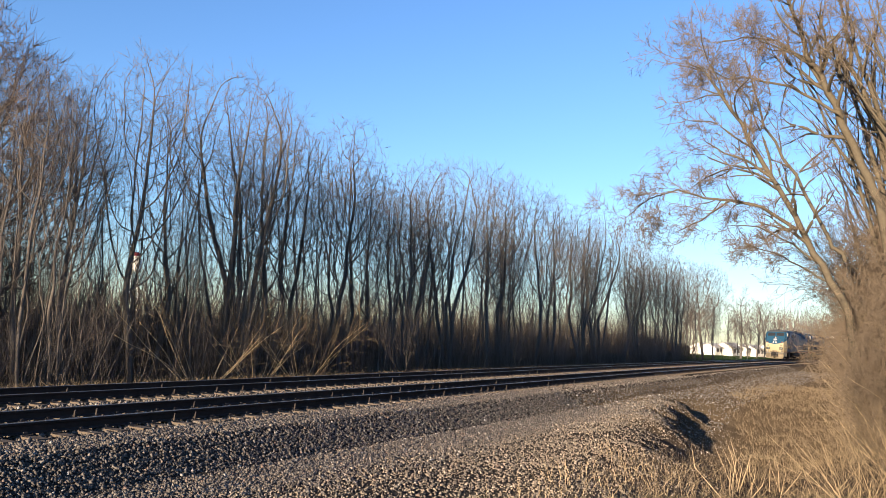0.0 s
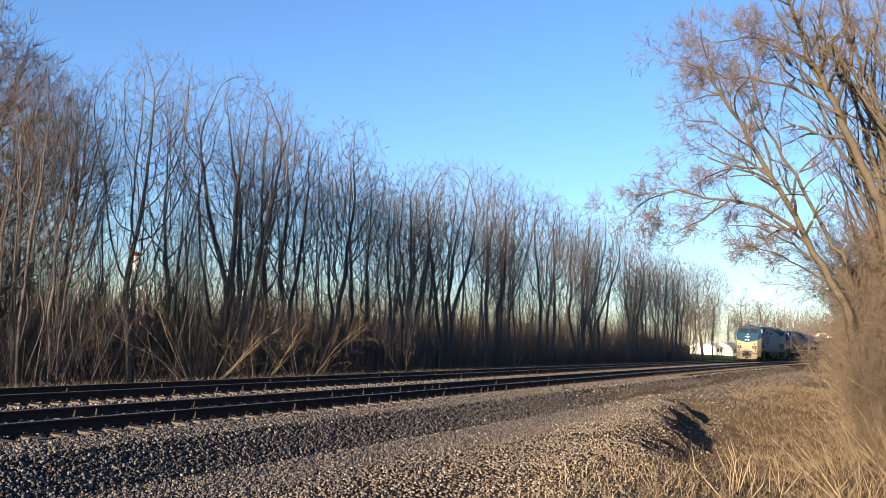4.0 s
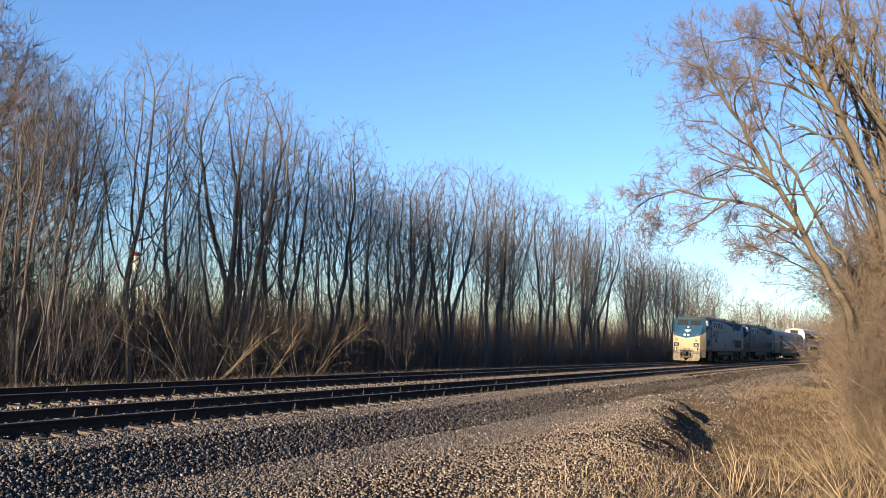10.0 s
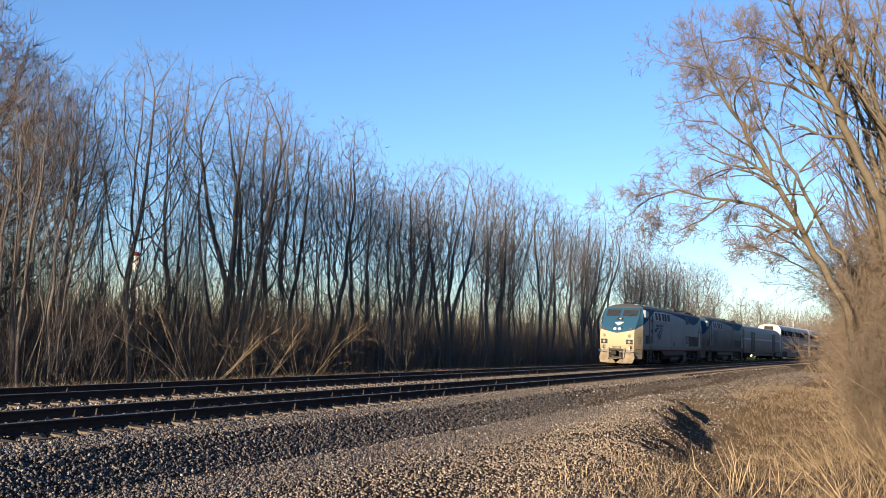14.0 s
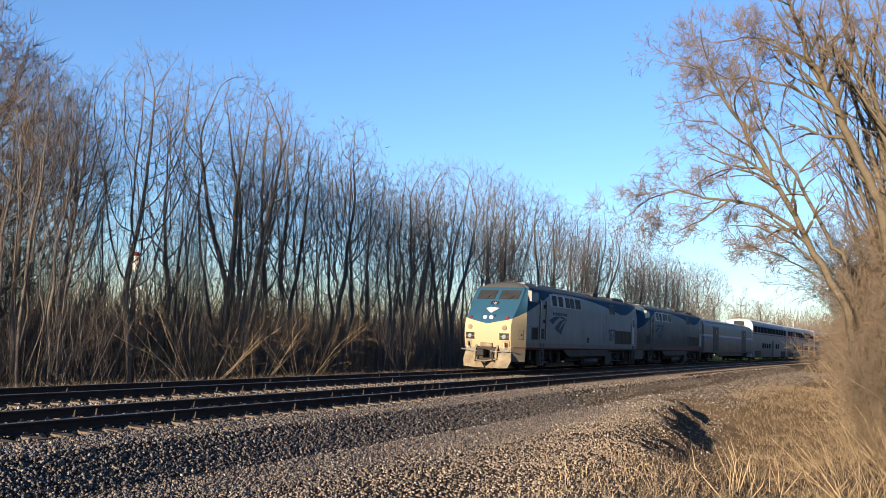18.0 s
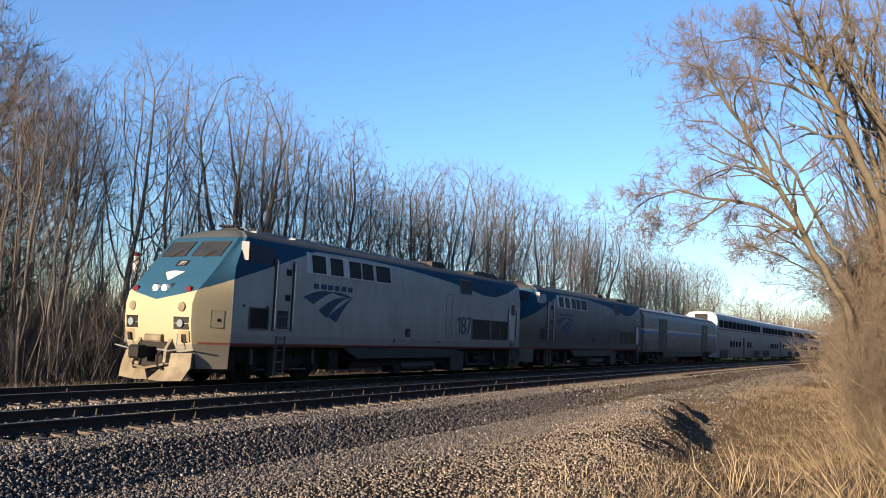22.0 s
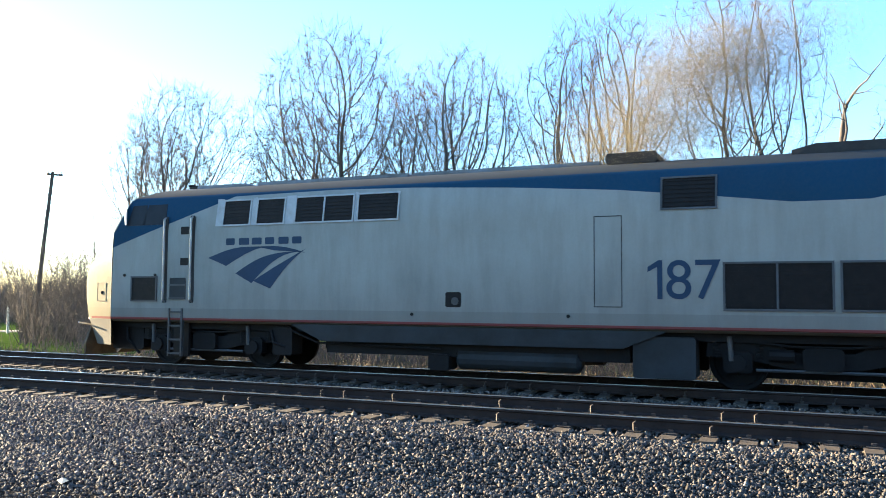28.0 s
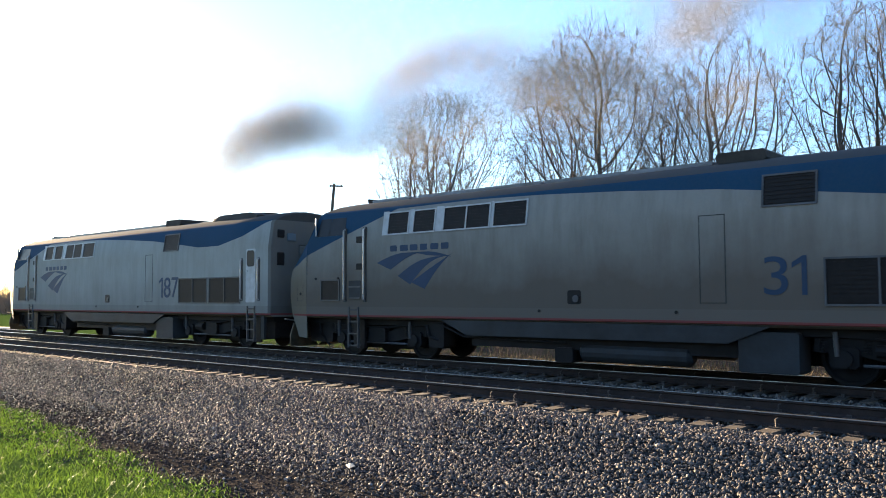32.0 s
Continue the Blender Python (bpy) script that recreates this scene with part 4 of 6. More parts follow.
        # lettering: plain bars for the maker of the name, arched emblem, road number
        for k in range(6):
            w = (0.24, 0.28, 0.26, 0.24, 0.26, 0.24)[k]
            x = 5.74 - k * 0.355
            part("name_bar", Mesh().box(x - w, x, side * 1.49, side * 1.507, 2.80, 2.955, 0.02), "letter", loco)
        for band in arch_logo(side):
            part("emblem_band", band, "letter", loco, "dark blue curved band")
        wide = [0.26 if c == "1" else 0.43 for c in number]
        whole = sum(wide) + 0.07 * (len(number) - 1)
        at_x = -whole / 2
        for c, w in zip(number, wide):
            me = Mesh().prism([(0.17, 0), (0.26, 0), (0.26, 0.7), (0.19, 0.7), (0.0, 0.58), (0.0, 0.49), (0.17, 0.58)], 0, 0.004).data("digit", MAT["letter"]) if c == "1" else text_mesh(c, 1.0)
            if c == "1":
                for v in me.vertices:
                    v.co = (v.co.x, v.co.z, v.co.y)
            xs, ys = [v.co.x for v in me.vertices], [v.co.y for v in me.vertices]
            sx, sz = w / (max(xs) - min(xs)), 0.70 / (max(ys) - min(ys))
            low_x, low_y = min(xs), min(ys)
            me.materials.clear()
            me.materials.append(MAT["letter"])
            for v in me.vertices:
                v.co = (-4.30 - side * (at_x + (v.co.x - low_x) * sx), side * 1.507 + side * v.co.z, 1.63 + (v.co.y - low_y) * sz)
            part("digit", me, "letter", loco, "dark blue digit of the road number")
            at_x += w + 0.07
        # skirts and tanks below the sill
        part("side_skirt", Mesh().prism([(4.0, 1.05), (3.2, 0.70), (-3.2, 0.72), (-4.0, 1.05)], side * 1.38, side * 1.47), "skirt", loco, "grey-blue underframe skirt")
        part("air_tank", Mesh().tube([(0.2, side * 1.1, 0.42), (0.12, side * 1.1, 0.42), (-2.3, side * 1.1, 0.42), (-2.38, side * 1.1, 0.42)], [0.12, 0.22, 0.22, 0.12], 14), "skirt", loco)
        part("battery_box", Mesh().box(-4.48, -3.38, side * 0.8, side * 1.42, 0.20, 0.95, 0.04), "skirt", loco, "grey battery box")
        part("sand_box", Mesh().box(0.3, 0.75, side * 0.9, side * 1.35, 0.18, 0.5, 0.04), "steel_dark", loco)
        part("sill_pipe", Mesh().tube([(4.2, side * 1.3, 0.95), (3.4, side * 1.32, 0.66), (2.0, side * 1.32, 0.62), (0.5, side * 1.32, 0.6)], 0.025, 6), "steel_dark", loco)
        part("rear_step_guard", Mesh().box(-9.75, -9.60, side * 1.35, side * 1.45, 0.35, 1.05), "skirt", loco)
        # added black plates stand for the shaded recess behind each ladder
        for x0, x1 in ((6.88, 7.29), (-9.38, -8.94)):
            part("step_well", Mesh().box(x0, x1, side * 1.22, side * 1.30, 0.24, 1.04, 0.02), "vent", loco)
        part("sand_pipe", Mesh().tube([(8.75, side * 1.15, 1.0), (8.7, side * 1.18, 0.6), (8.45, side * 1.05, 0.25)], 0.03, 6), "steel_dark", loco)
        part("cable_tray", Mesh().tube([(4.6, side * 1.32, 0.9), (4.5, side * 1.34, 0.62), (4.25, side * 1.3, 0.55), (4.1, side * 1.2, 0.8)], 0.04, 6), "steel_dark", loco)
        part("equipment_box", Mesh().box(4.05, 4.55, side * 0.9, side * 1.32, 0.36, 0.98, 0.04), "steel_dark", loco)
    # middle underframe, rear end details
    # added black blocks close the view through and stand for shade below
    for x0, x1 in ((-9.85, -8.55), (8.3, 9.2)):
        part("end_gear", Mesh().box(x0, x1, -1.1, 1.1, 0.35, 0.9, 0.05), "vent", loco)
    part("underframe", Mesh().box(-9.9, 9.4, -1.2, 1.2, 0.88, 1.04).box(-3.3, 3.2, -1.25, 1.25, 0.45, 0.9), "steel_dark", loco)
    part("end_door", Mesh().box(-10.12, -10.07, -0.4, 0.4, 1.25, 3.25, 0.05), coat, loco, "blue-grey end door")
    part("end_lamp", Mesh().box(-10.13, -10.06, 0.55, 0.85, 3.35, 3.6, 0.03), "lens", loco)
    for z0, z1, y in ((2.6, 3.0, 1.1), (3.45, 3.7, 1.1)):
        part("end_vent", Mesh().box(-10.12, -10.06, y - 0.12, y + 0.12, z0, z1, 0.03), "vent", loco)
    # the cab reaches a little further forward than the rows above say
    done = set()
    for ob in loco.children_recursive:
        if ob.type == "MESH" and ob.data.name not in done:
            done.add(ob.data.name)
            for v in ob.data.vertices:
                v.co.x = forward(v.co.x)
    truck(loco, 6.535, 2.74)
    truck(loco, -6.535, 2.74)
    return loco


def coach_body(length, half, sill, top, roof_z):
    sec = [(half - 0.06, sill), (half, sill + 0.1), (half, top - 0.75), (half - 0.06, top - 0.42), (half - 0.3, top - 0.14), (half * 0.5, roof_z - 0.03), (0, roof_z)]
    h = length / 2
    return Mesh().loft([ring_section(-h, sec), ring_section(-h + 0.05, sec), ring_section(0, sec), ring_section(h - 0.05, sec), ring_section(h, sec)])


def side_plate(a, b, z0, z1, y, side, c=0.03, t=0.02):
    return Mesh().box(a, b, side * (y - 0.04), side * (y + t), z0, z1, c)


def baggage_car():
    car = tagged(new("baggage_car"), "low silver baggage car with dark doors and thin coloured stripes", "railway car", "train")
    part("body", coach_body(25.3, 1.50, 0.95, 4.02, 4.12), "baggage", car, "", True)
    part("roof", Mesh().loft([[(x, y, z) for y, z in ((-1.32, 3.86), (-0.9, 4.06), (0, 4.14), (0.9, 4.06), (1.32, 3.86))] for x in (-12.6, 12.6)], False), "roof", car)
    for side in (-1, 1):
        for x in (7.4, -7.4):
            d = part("sliding_door", side_plate(x - 1.2, x + 1.2, 1.05, 3.35, 1.5, side), "skirt", car, "dark sliding door")
            part("door_rail", side_plate(x - 1.5, x + 1.5, 3.37, 3.43, 1.5, side, 0, 0.04), "ladder", d)
            part("door_window", side_plate(x - 0.3, x + 0.3, 2.7, 3.1, 1.52, side, 0.04), "glass", d)
        part("skirt", side_plate(-7, 7, 0.6, 0.95, 1.42, side), "skirt", car)
        for x in (12.2, -12.2):
            part("grab_iron", Mesh().tube([(x, side * 1.5, 1.2), (x, side * 1.56, 1.25), (x, side * 1.56, 2.2), (x, side * 1.5, 2.25)], 0.02, 6), "handrail", car)
    for e in (-1, 1):
        part("diaphragm", Mesh().box(e * 12.6, e * 12.95, -0.55, 0.55, 1.1, 3.4, 0.05), "rubber", car)
        part("coupler", Mesh().box(e * 12.4, e * 13.05, -0.1, 0.1, 0.75, 0.98, 0.03), "steel_dark", car)
    part("underframe", Mesh().box(-12.3, 12.3, -1.1, 1.1, 0.75, 0.96), "steel_dark", car)
    truck(car, 9.1, 2.59)
    truck(car, -9.1, 2.59)
    return car


def coach(label, lounge=False):
    car = tagged(new("passenger_car"), label, "railway car", "train")
    body = part("body", coach_body(25.5, 1.54, 0.42, 4.86, 4.93), "coach", car, "ribbed silver two-level body", True)
    part("roof", Mesh().loft([[(x, y, z) for y, z in ((-1.26, 4.72), (-0.75, 4.91), (0, 4.95), (0.75, 4.91), (1.26, 4.72))] for x in (-12.7, 12.7)], False), "end_white", car)
    for e in (-1, 1):
        end = part("end_wall", Mesh().loft([[(e * x, y, z) for y, z in ((-1.5, 0.5), (1.5, 0.5), (1.5, 4.2), (1.25, 4.68), (0, 4.88), (-1.25, 4.68), (-1.5, 4.2))] for x in (12.74, 12.80)]),
                   "end_white", car, "plain white end wall")
        part("end_door", Mesh().box(e * 12.79, e * 12.9, -0.42, 0.42, 2.75, 4.6, 0.05), "rubber", end)
        part("diaphragm", Mesh().box(e * 12.79, e * 12.95, -0.62, 0.62, 2.6, 4.66, 0.06), "rubber", end)
        part("coupler", Mesh().box(e * 12.4, e * 13.0, -0.1, 0.1, 0.75, 0.98, 0.03), "steel_dark", car)
        part("wheel_recess", Mesh().box(e * 7.6, e * 11.6, -1.555, 1.555, 0.40, 1.2, 0.2), "steel_dark", car)
    for side in (-1, 1):
        for k in range(11):
            x = -11.0 + 2.2 * k
            w = part("window", side_plate(x - 0.98, x + 0.98, 3.42, 4.14, 1.535, side, 0.08), "coach_glass", car, "dark upper window")
        for x in (-5.5, -3.9, 1.2, 2.9, 4.5, 6.0):
            part("lower_window", side_plate(x - 0.5, x + 0.5, 1.55, 2.15, 1.535, side, 0.07), "coach_glass", car)
        door = part("side_door", side_plate(-1.6, -0.7, 0.55, 2.6, 1.535, side, 0.05), "skirt", car, "grey lower-level door")
        part("door_window", side_plate(-1.38, -0.92, 1.7, 2.3, 1.55, side, 0.05), "coach_glass", door)
        part("letter_board", side_plate(-12.6, 12.6, 3.2, 3.3, 1.535, side, 0), "letter", car)
    part("underframe", Mesh().box(-12.3, 12.3, -1.2, 1.2, 0.4, 0.7), "steel_dark", car)
    truck(car, 9.07, 2.59)
    truck(car, -9.07, 2.59)
    return car


TRAIN = []       # (car, metres from the lead locomotive's middle back to the car's middle)
lead = locomotive("187", "silver and blue diesel locomotive with road number 187, leading the train", "livery")
second = locomotive("31", "silver and blue diesel locomotive with road number 31, coupled second", "livery_grimy")
TRAIN += [(lead, 0.0), (second, 20.98), (baggage_car(), 20.98 + 10.45 + 13.05)]
at = 20.98 + 10.45 + 26.1
first = coach("two-level silver passenger car with dark window band and white end")
TRAIN.append((first, at + 12.95))
for k in range(1, 6):
    TRAIN.append((copy_thing(first, Matrix()), at + 12.95 + 25.9 * k))
    WHEELS += [c for c in TRAIN[-1][0].children if c.name.startswith("wheelset")]


# ---- bare trees, brush and grass ----
def grow(seed, height, radius, stems=1, limbs=11, kids=(6, 5), first=0.3, open_angle=45, up=0.10, wander=0.16, lean=(0, 0), stem_spread=0.25, reach=0.45, fine=2, girth=0.62, stem_list=None, bole=0.58, crown_r=0.45):
    """Branches of a bare tree: lists of (points, radii) for trunk and limbs, and for the twigs."""
    rng = random.Random(seed)
    thick, thin = [], []

    def side_way(d, deg):
        a = d.orthogonal().normalized()
        a.rotate(Matrix.Rotation(rng.uniform(0, 6.283), 3, d))
        w = d.copy()
        w.rotate(Matrix.Rotation(radians(deg), 3, a))
        return w

    def branch(p, d, length, r, level, curl=Vector((0, 0, 0))):
        n = (9, 7, 4, 2, 1)[level]
        pts, rad = [p.copy()], [r]
        wob = wander * (0.42, 0.8, 1.3, 1.5, 1.5)[level]
        for i in range(n):
            d = (d + curl + Vector((rng.gauss(0, wob), rng.gauss(0, wob), rng.gauss(0, wob) + up * (0.2, 1.0, 0.35, 0.1, 0.0)[level]))).normalized()
            p = p + d * (length / n)
            pts.append(p.copy())
            rad.append(max(0.004, r * (1 - ((1 - crown_r) if level == 0 else 0.88) * ((i + 1) / n) ** 0.85)))
        (thick if level < fine else thin).append((pts, rad))
        if level == 0:
            count, lo = limbs, first
        elif level <= len(kids):
            count, lo = kids[level - 1], 0.2
        else:
            return
        for k in range(count):
            f = lo + (1 - lo) * ((k + rng.random()) / count) ** (0.75 if level else 1.0)
            j = min(int(f * n), n - 1)
            q = pts[j].lerp(pts[j + 1], f * n - j)
            w = (pts[j + 1] - pts[j]).normalized()
            share = (reach * (1.2 - 0.4 * f) if level == 0 else rng.uniform(0.32, 0.55) * (1.2 - 0.5 * f))
            branch(q, side_way(w, rng.uniform(0.6, 1.25) * (open_angle if level == 0 else 50)), length * share * rng.uniform(0.75, 1.15), max(0.006, rad[j] * girth * rng.uniform(0.8, 1.2)), level + 1)

    for x, y, z, dx, dy, dz, length, r, cy, cz in stem_list or ():
        branch(Vector((x, y, z)), Vector((dx, dy, dz)).normalized(), length, r, 0, Vector((0, cy, cz)))
    for s in range(0 if stem_list else stems):
        a = rng.uniform(0, 6.283)
        d = Vector((lean[0] + stem_spread * math.cos(a) * (stems > 1), lean[1] + stem_spread * math.sin(a) * (stems > 1), 1)).normalized()
        branch(Vector((0.12 * math.cos(a), 0.12 * math.sin(a), -0.35)) if stems > 1 else Vector((0, 0, -0.35)), d,
               (height * bole + 0.35) * (1 if s == 0 else rng.uniform(0.7, 0.95)), radius * (1 if s == 0 else rng.uniform(0.6, 0.9)), 0)
    return thick, thin


def bars(lines, sides, name, mat, least=0.0):
    """All the given tapered lines as one mesh, each drawn to a point."""
    vs, fs, base = [], [], 0
    ring = [(math.cos(2 * math.pi * k / sides), math.sin(2 * math.pi * k / sides)) for k in range(sides)]
    for pts, rad in lines:
        n = len(pts)
        way = (pts[-1] - pts[0])
        ref = Vector((0.3, 0.2, 0.93)) if abs(way.normalized().z) < 0.85 else Vector((1, 0.1, 0))
        for i, p in enumerate(pts[:-1]):
            d = pts[i + 1] - pts[max(i - 1, 0)]
            a = d.cross(ref).normalized()
            b = d.cross(a).normalized()
            r = max(rad[i], least)
            vs += [(p.x + (a.x * c + b.x * s) * r, p.y + (a.y * c + b.y * s) * r, p.z + (a.z * c + b.z * s) * r) for c, s in ring]
        vs.append(tuple(pts[-1]))
        for i in range(n - 2):
            o = base + i * sides
            for k in range(sides):
                j = (k + 1) % sides
                fs += [(o + k, o + j, o + sides + j), (o + k, o + sides + j, o + sides + k)]
        o, tip = base + (n - 2) * sides, base + (n - 1) * sides
        fs += [(o + k, o + (k + 1) % sides, tip) for k in range(sides)]
        base = tip + 1
    me = arrays(name, np.array(vs), np.array(fs), mat)
    me.shade_smooth()
    return me


def side_way(rng, d, deg):
    """The direction d turned by deg degrees to a random side."""
    a = d.orthogonal().normalized()
    a.rotate(Matrix.Rotation(rng.uniform(0, 6.283), 3, d))
    w = d.copy()
    w.rotate(Matrix.Rotation(radians(deg), 3, a))
    return w


def fork(rng, lines, p, d, length, r, level, last, spread, wander, up, twig, side=0.5, spray=6):
    """A limb that wavers, sends off side limbs and twigs, and forks again and again."""
    n = 4
    pts, rad = [p.copy()], [r]
    for i in range(n):
        d = (d + Vector((rng.gauss(0, wander), rng.gauss(0, wander), rng.gauss(0, wander) + up))).normalized()
        p = p + d * (length / n)
        pts.append(p.copy())
        rad.append(max(0.004, r * (1 - (0.1 if level < last else 0.75) * (i + 1) / n)))
        if i and level < last and rng.random() < side:
            fork(rng, lines, p, side_way(rng, d, rng.uniform(35, 70)), length * rng.uniform(0.5, 0.85), max(0.009, r * 0.45), min(level + 2, last), last, spread, wander, up, twig, side, spray)
    lines[0 if r > 0.016 else 1].append((pts, rad))
    if level >= last - 1:
        for k in range(spray if level == last else spray // 2):
            f = rng.uniform(0.1, 1.0) * n
            a = min(int(f), n - 1)
            q = pts[a].lerp(pts[a + 1], f - a)
            w = side_way(rng, (pts[a + 1] - pts[a]).normalized(), rng.uniform(25, 75))
            size = twig * rng.uniform(0.4, 1.1)
            mid = q + w * size * 0.5
            w = (w + Vector((rng.gauss(0, 0.25), rng.gauss(0, 0.25), rng.gauss(0.12, 0.2)))).normalized()
            lines[1].append(([q, mid, mid + w * size * 0.5], [0.006, 0.005, 0.002]))
            b = q.lerp(mid, rng.uniform(0.5, 1.0))
            lines[1].append(([b, b + side_way(rng, w, rng.uniform(30, 65)) * size * rng.uniform(0.3, 0.55)], [0.005, 0.002]))
    if level >= last:
        return
    r = rad[-1]
    fork(rng, lines, p, side_way(rng, d, rng.uniform(4, 0.75 * spread)), length * rng.uniform(0.72, 0.9), r * rng.uniform(0.76, 0.86), level + 1, last, spread, wander, up, twig, side, spray)
    fork(rng, lines, p, side_way(rng, d, rng.uniform(0.7, 1.35) * spread), length * rng.uniform(0.58, 0.84), r * rng.uniform(0.55, 0.76), level + 1, last, spread, wander, up, twig, side, spray)


def colony(rng, height, width, radius, stems, fan, crown, low, wide, points, reach, lean, twig, spray):
    """Limbs that grow step by step towards points strewn through a crown, and the twigs on them; (thick, thin) lines."""
    pick = np.random.default_rng(rng.randrange(10 ** 6))
    base = height * crown
    pts = []
    while len(pts) < points:
        f = pick.random(points * 2)
        w = np.where(f < wide, low + (1 - low) * f / wide, np.sqrt(np.maximum(0.0, 1 - ((f - wide) / (1.02 - wide)) ** 2)))
        rho, a = np.sqrt(pick.random(points * 2)), pick.random(points * 2) * 6.283
        keep = (pick.random(points * 2) < w ** 2) & (pick.random(points * 2) < 0.35 + 0.65 * np.maximum(rho, f))
        lump = 1 + 0.16 * np.sin(3 * a + rng.random() * 6) + 0.12 * np.sin(5 * a + 9 * f)
        r = 0.5 * width * w * rho * lump
        z = base + (height - base) * f
        pts += list(np.stack([r * np.cos(a) + lean[0] * z, r * np.sin(a) + lean[1] * z, z], -1)[keep])
    goal = np.array(pts[:points])
    node, parent = [], []
    for k in range(stems):
        a = 6.283 * (k + rng.random()) / stems
        f = fan * rng.uniform(0.5, 1.1) * (stems > 1)
        p, way, last = np.array((0.15 * math.cos(a) * (stems > 1), 0.15 * math.sin(a) * (stems > 1), -0.3)), np.array((lean[0] + f * math.cos(a), lean[1] + f * math.sin(a), 1.0)), -1
        while p[2] < base * rng.uniform(0.9, 1.25) or last < 0:
            node.append(p)
            parent.append(last)
            last = len(node) - 1
            way = way + pick.normal(0, 0.05, 3) * (1, 1, 0)
            p = p + way / np.linalg.norm(way) * 0.45
    at = np.array(node)
    gap = np.linalg.norm(goal[:, None] - at[None], axis=2)
    near, far = gap.argmin(1), gap.min(1)
    alive = np.ones(len(goal), bool)
    for turn in range(120):
        use = alive & ((far < reach) | (far <= far[alive].min() + 0.3 if alive.any() else False))
        if not use.any():
            break
        d = goal[use] - at[near[use]]
        d /= np.linalg.norm(d, axis=1)[:, None]
        total = np.zeros((len(at), 3))
        np.add.at(total, near[use], d)
        busy = np.bincount([q for q in parent if q >= 0], minlength=len(at)) > 2
        alive &= ~busy[near]
        grow_at = np.flatnonzero((np.abs(total).sum(1) > 1e-6) & ~busy)
        if not len(grow_at):
            continue
        way = total[grow_at]
        way = way / (np.linalg.norm(way, axis=1)[:, None] + 1e-6) + pick.normal(0, 0.15, way.shape) + (0, 0, 0.04)
        fresh = at[grow_at] + way / np.linalg.norm(way, axis=1)[:, None] * 0.34
        parent += [int(g) for g in grow_at]
        gap = np.linalg.norm(goal[:, None] - fresh[None], axis=2)
        best = gap.argmin(1)
        closer = gap.min(1) < far
        near[closer], far[closer] = best[closer] + len(at), gap.min(1)[closer]
        at = np.concatenate([at, fresh])
        alive &= far > 0.36
    n = len(at)
    kids = [[] for _ in range(n)]
    for i, q in enumerate(parent):
        if q >= 0:
            kids[q].append(i)
    leaves = np.zeros(n)
    for i in range(n - 1, -1, -1):
        leaves[i] = leaves[i] or 1.0
        if parent[i] >= 0:
            leaves[parent[i]] += leaves[i]
    power = math.log(radius / 0.0075) / math.log(max(2.0, leaves.max()))
    rad = 0.0075 * leaves ** power
    # ease the kinks along each limb
    up, main = np.array([max(q, 0) for q in parent]), np.array([max(q, key=lambda c: leaves[c]) if q else -1 for q in kids])
    inner = np.flatnonzero((np.array(parent) >= 0) & (main >= 0))
    for turn in range(3):
        at[inner] = 0.5 * at[inner] + 0.25 * (at[up[inner]] + at[main[inner]])
    lines = ([], [])
    spots = [Vector(p) for p in at]
    roots = [i for i in range(n) if parent[i] < 0]
    while roots:
        i = roots.pop()
        line, size = ([spots[parent[i]], spots[i]], [rad[i], rad[i]]) if parent[i] >= 0 else ([spots[i]], [rad[i]])
        while kids[i]:
            kids[i].sort(key=lambda q: leaves[q])
            roots += kids[i][:-1]
            i = kids[i][-1]
            line.append(spots[i])
            size.append(rad[i])
        size[-1] = 0.003
        cut = next((q for q, r in enumerate(size) if r < 0.016), len(size))
        if cut > 1:
            lines[0].append((line[:cut + 1], size[:cut + 1]))
        if cut < len(size) - 1:
            q = max(0, cut - 1) if cut > 1 else 0
            lines[1].append((line[q:], [min(r, 0.016) for r in size[q:]]))
    for i in range(n):
        if rad[i] < 0.024 and parent[i] >= 0:
            way = (spots[i] - spots[parent[i]]).normalized()
            for k in range(spray if not kids[i] else spray // 2):
                w = (side_way(rng, way, rng.uniform(15, 55)) + Vector((0, 0, 0.25))).normalized()
                size = twig * rng.uniform(0.4, 1.2)
                mid = spots[i] + w * size * 0.5
                w = (w + Vector((rng.gauss(0, 0.25), rng.gauss(0, 0.25), rng.gauss(0.1, 0.2)))).normalized()
                lines[1].append(([spots[i], mid, mid + w * size * 0.5], [0.006, 0.005, 0.002]))
    return lines


def forked_kind(key, label, height, width, radius, stems=1, fan=0.2, crown=0.35, low=0.3, wide=0.6, points=420, reach=3.2, lean=(0, 0), twig=0.6, spray=3, seed=0, bark_mat="bark", twig_mat="twig", least=0.006):
    """A kind of bare tree whose limbs fork up to a lacy crown."""
    lines = colony(random.Random(seed), height, width, radius, stems, fan, crown, low, wide, points, reach, lean, twig, spray)
    KINDS[key] = [bars(lines[0], 6, "trunk", MAT[bark_mat], 0.012), bars(lines[1], 3, "crown", MAT[twig_mat], least), label, "tree"]


KINDS = {}


def tree_kind(key, label, bark_mat="bark", twig_mat="twig", category="tree", least=0.007, **kw):
    """The two meshes of one kind of tree, which its trees share."""
    thick, thin = grow(**kw)
    KINDS[key] = [bars(thick, 6 if category == "tree" else 3, "trunk", MAT[bark_mat], 0.012 if category == "tree" else 0.006), bars(thin, 3, "crown", MAT[twig_mat], least), label, category]


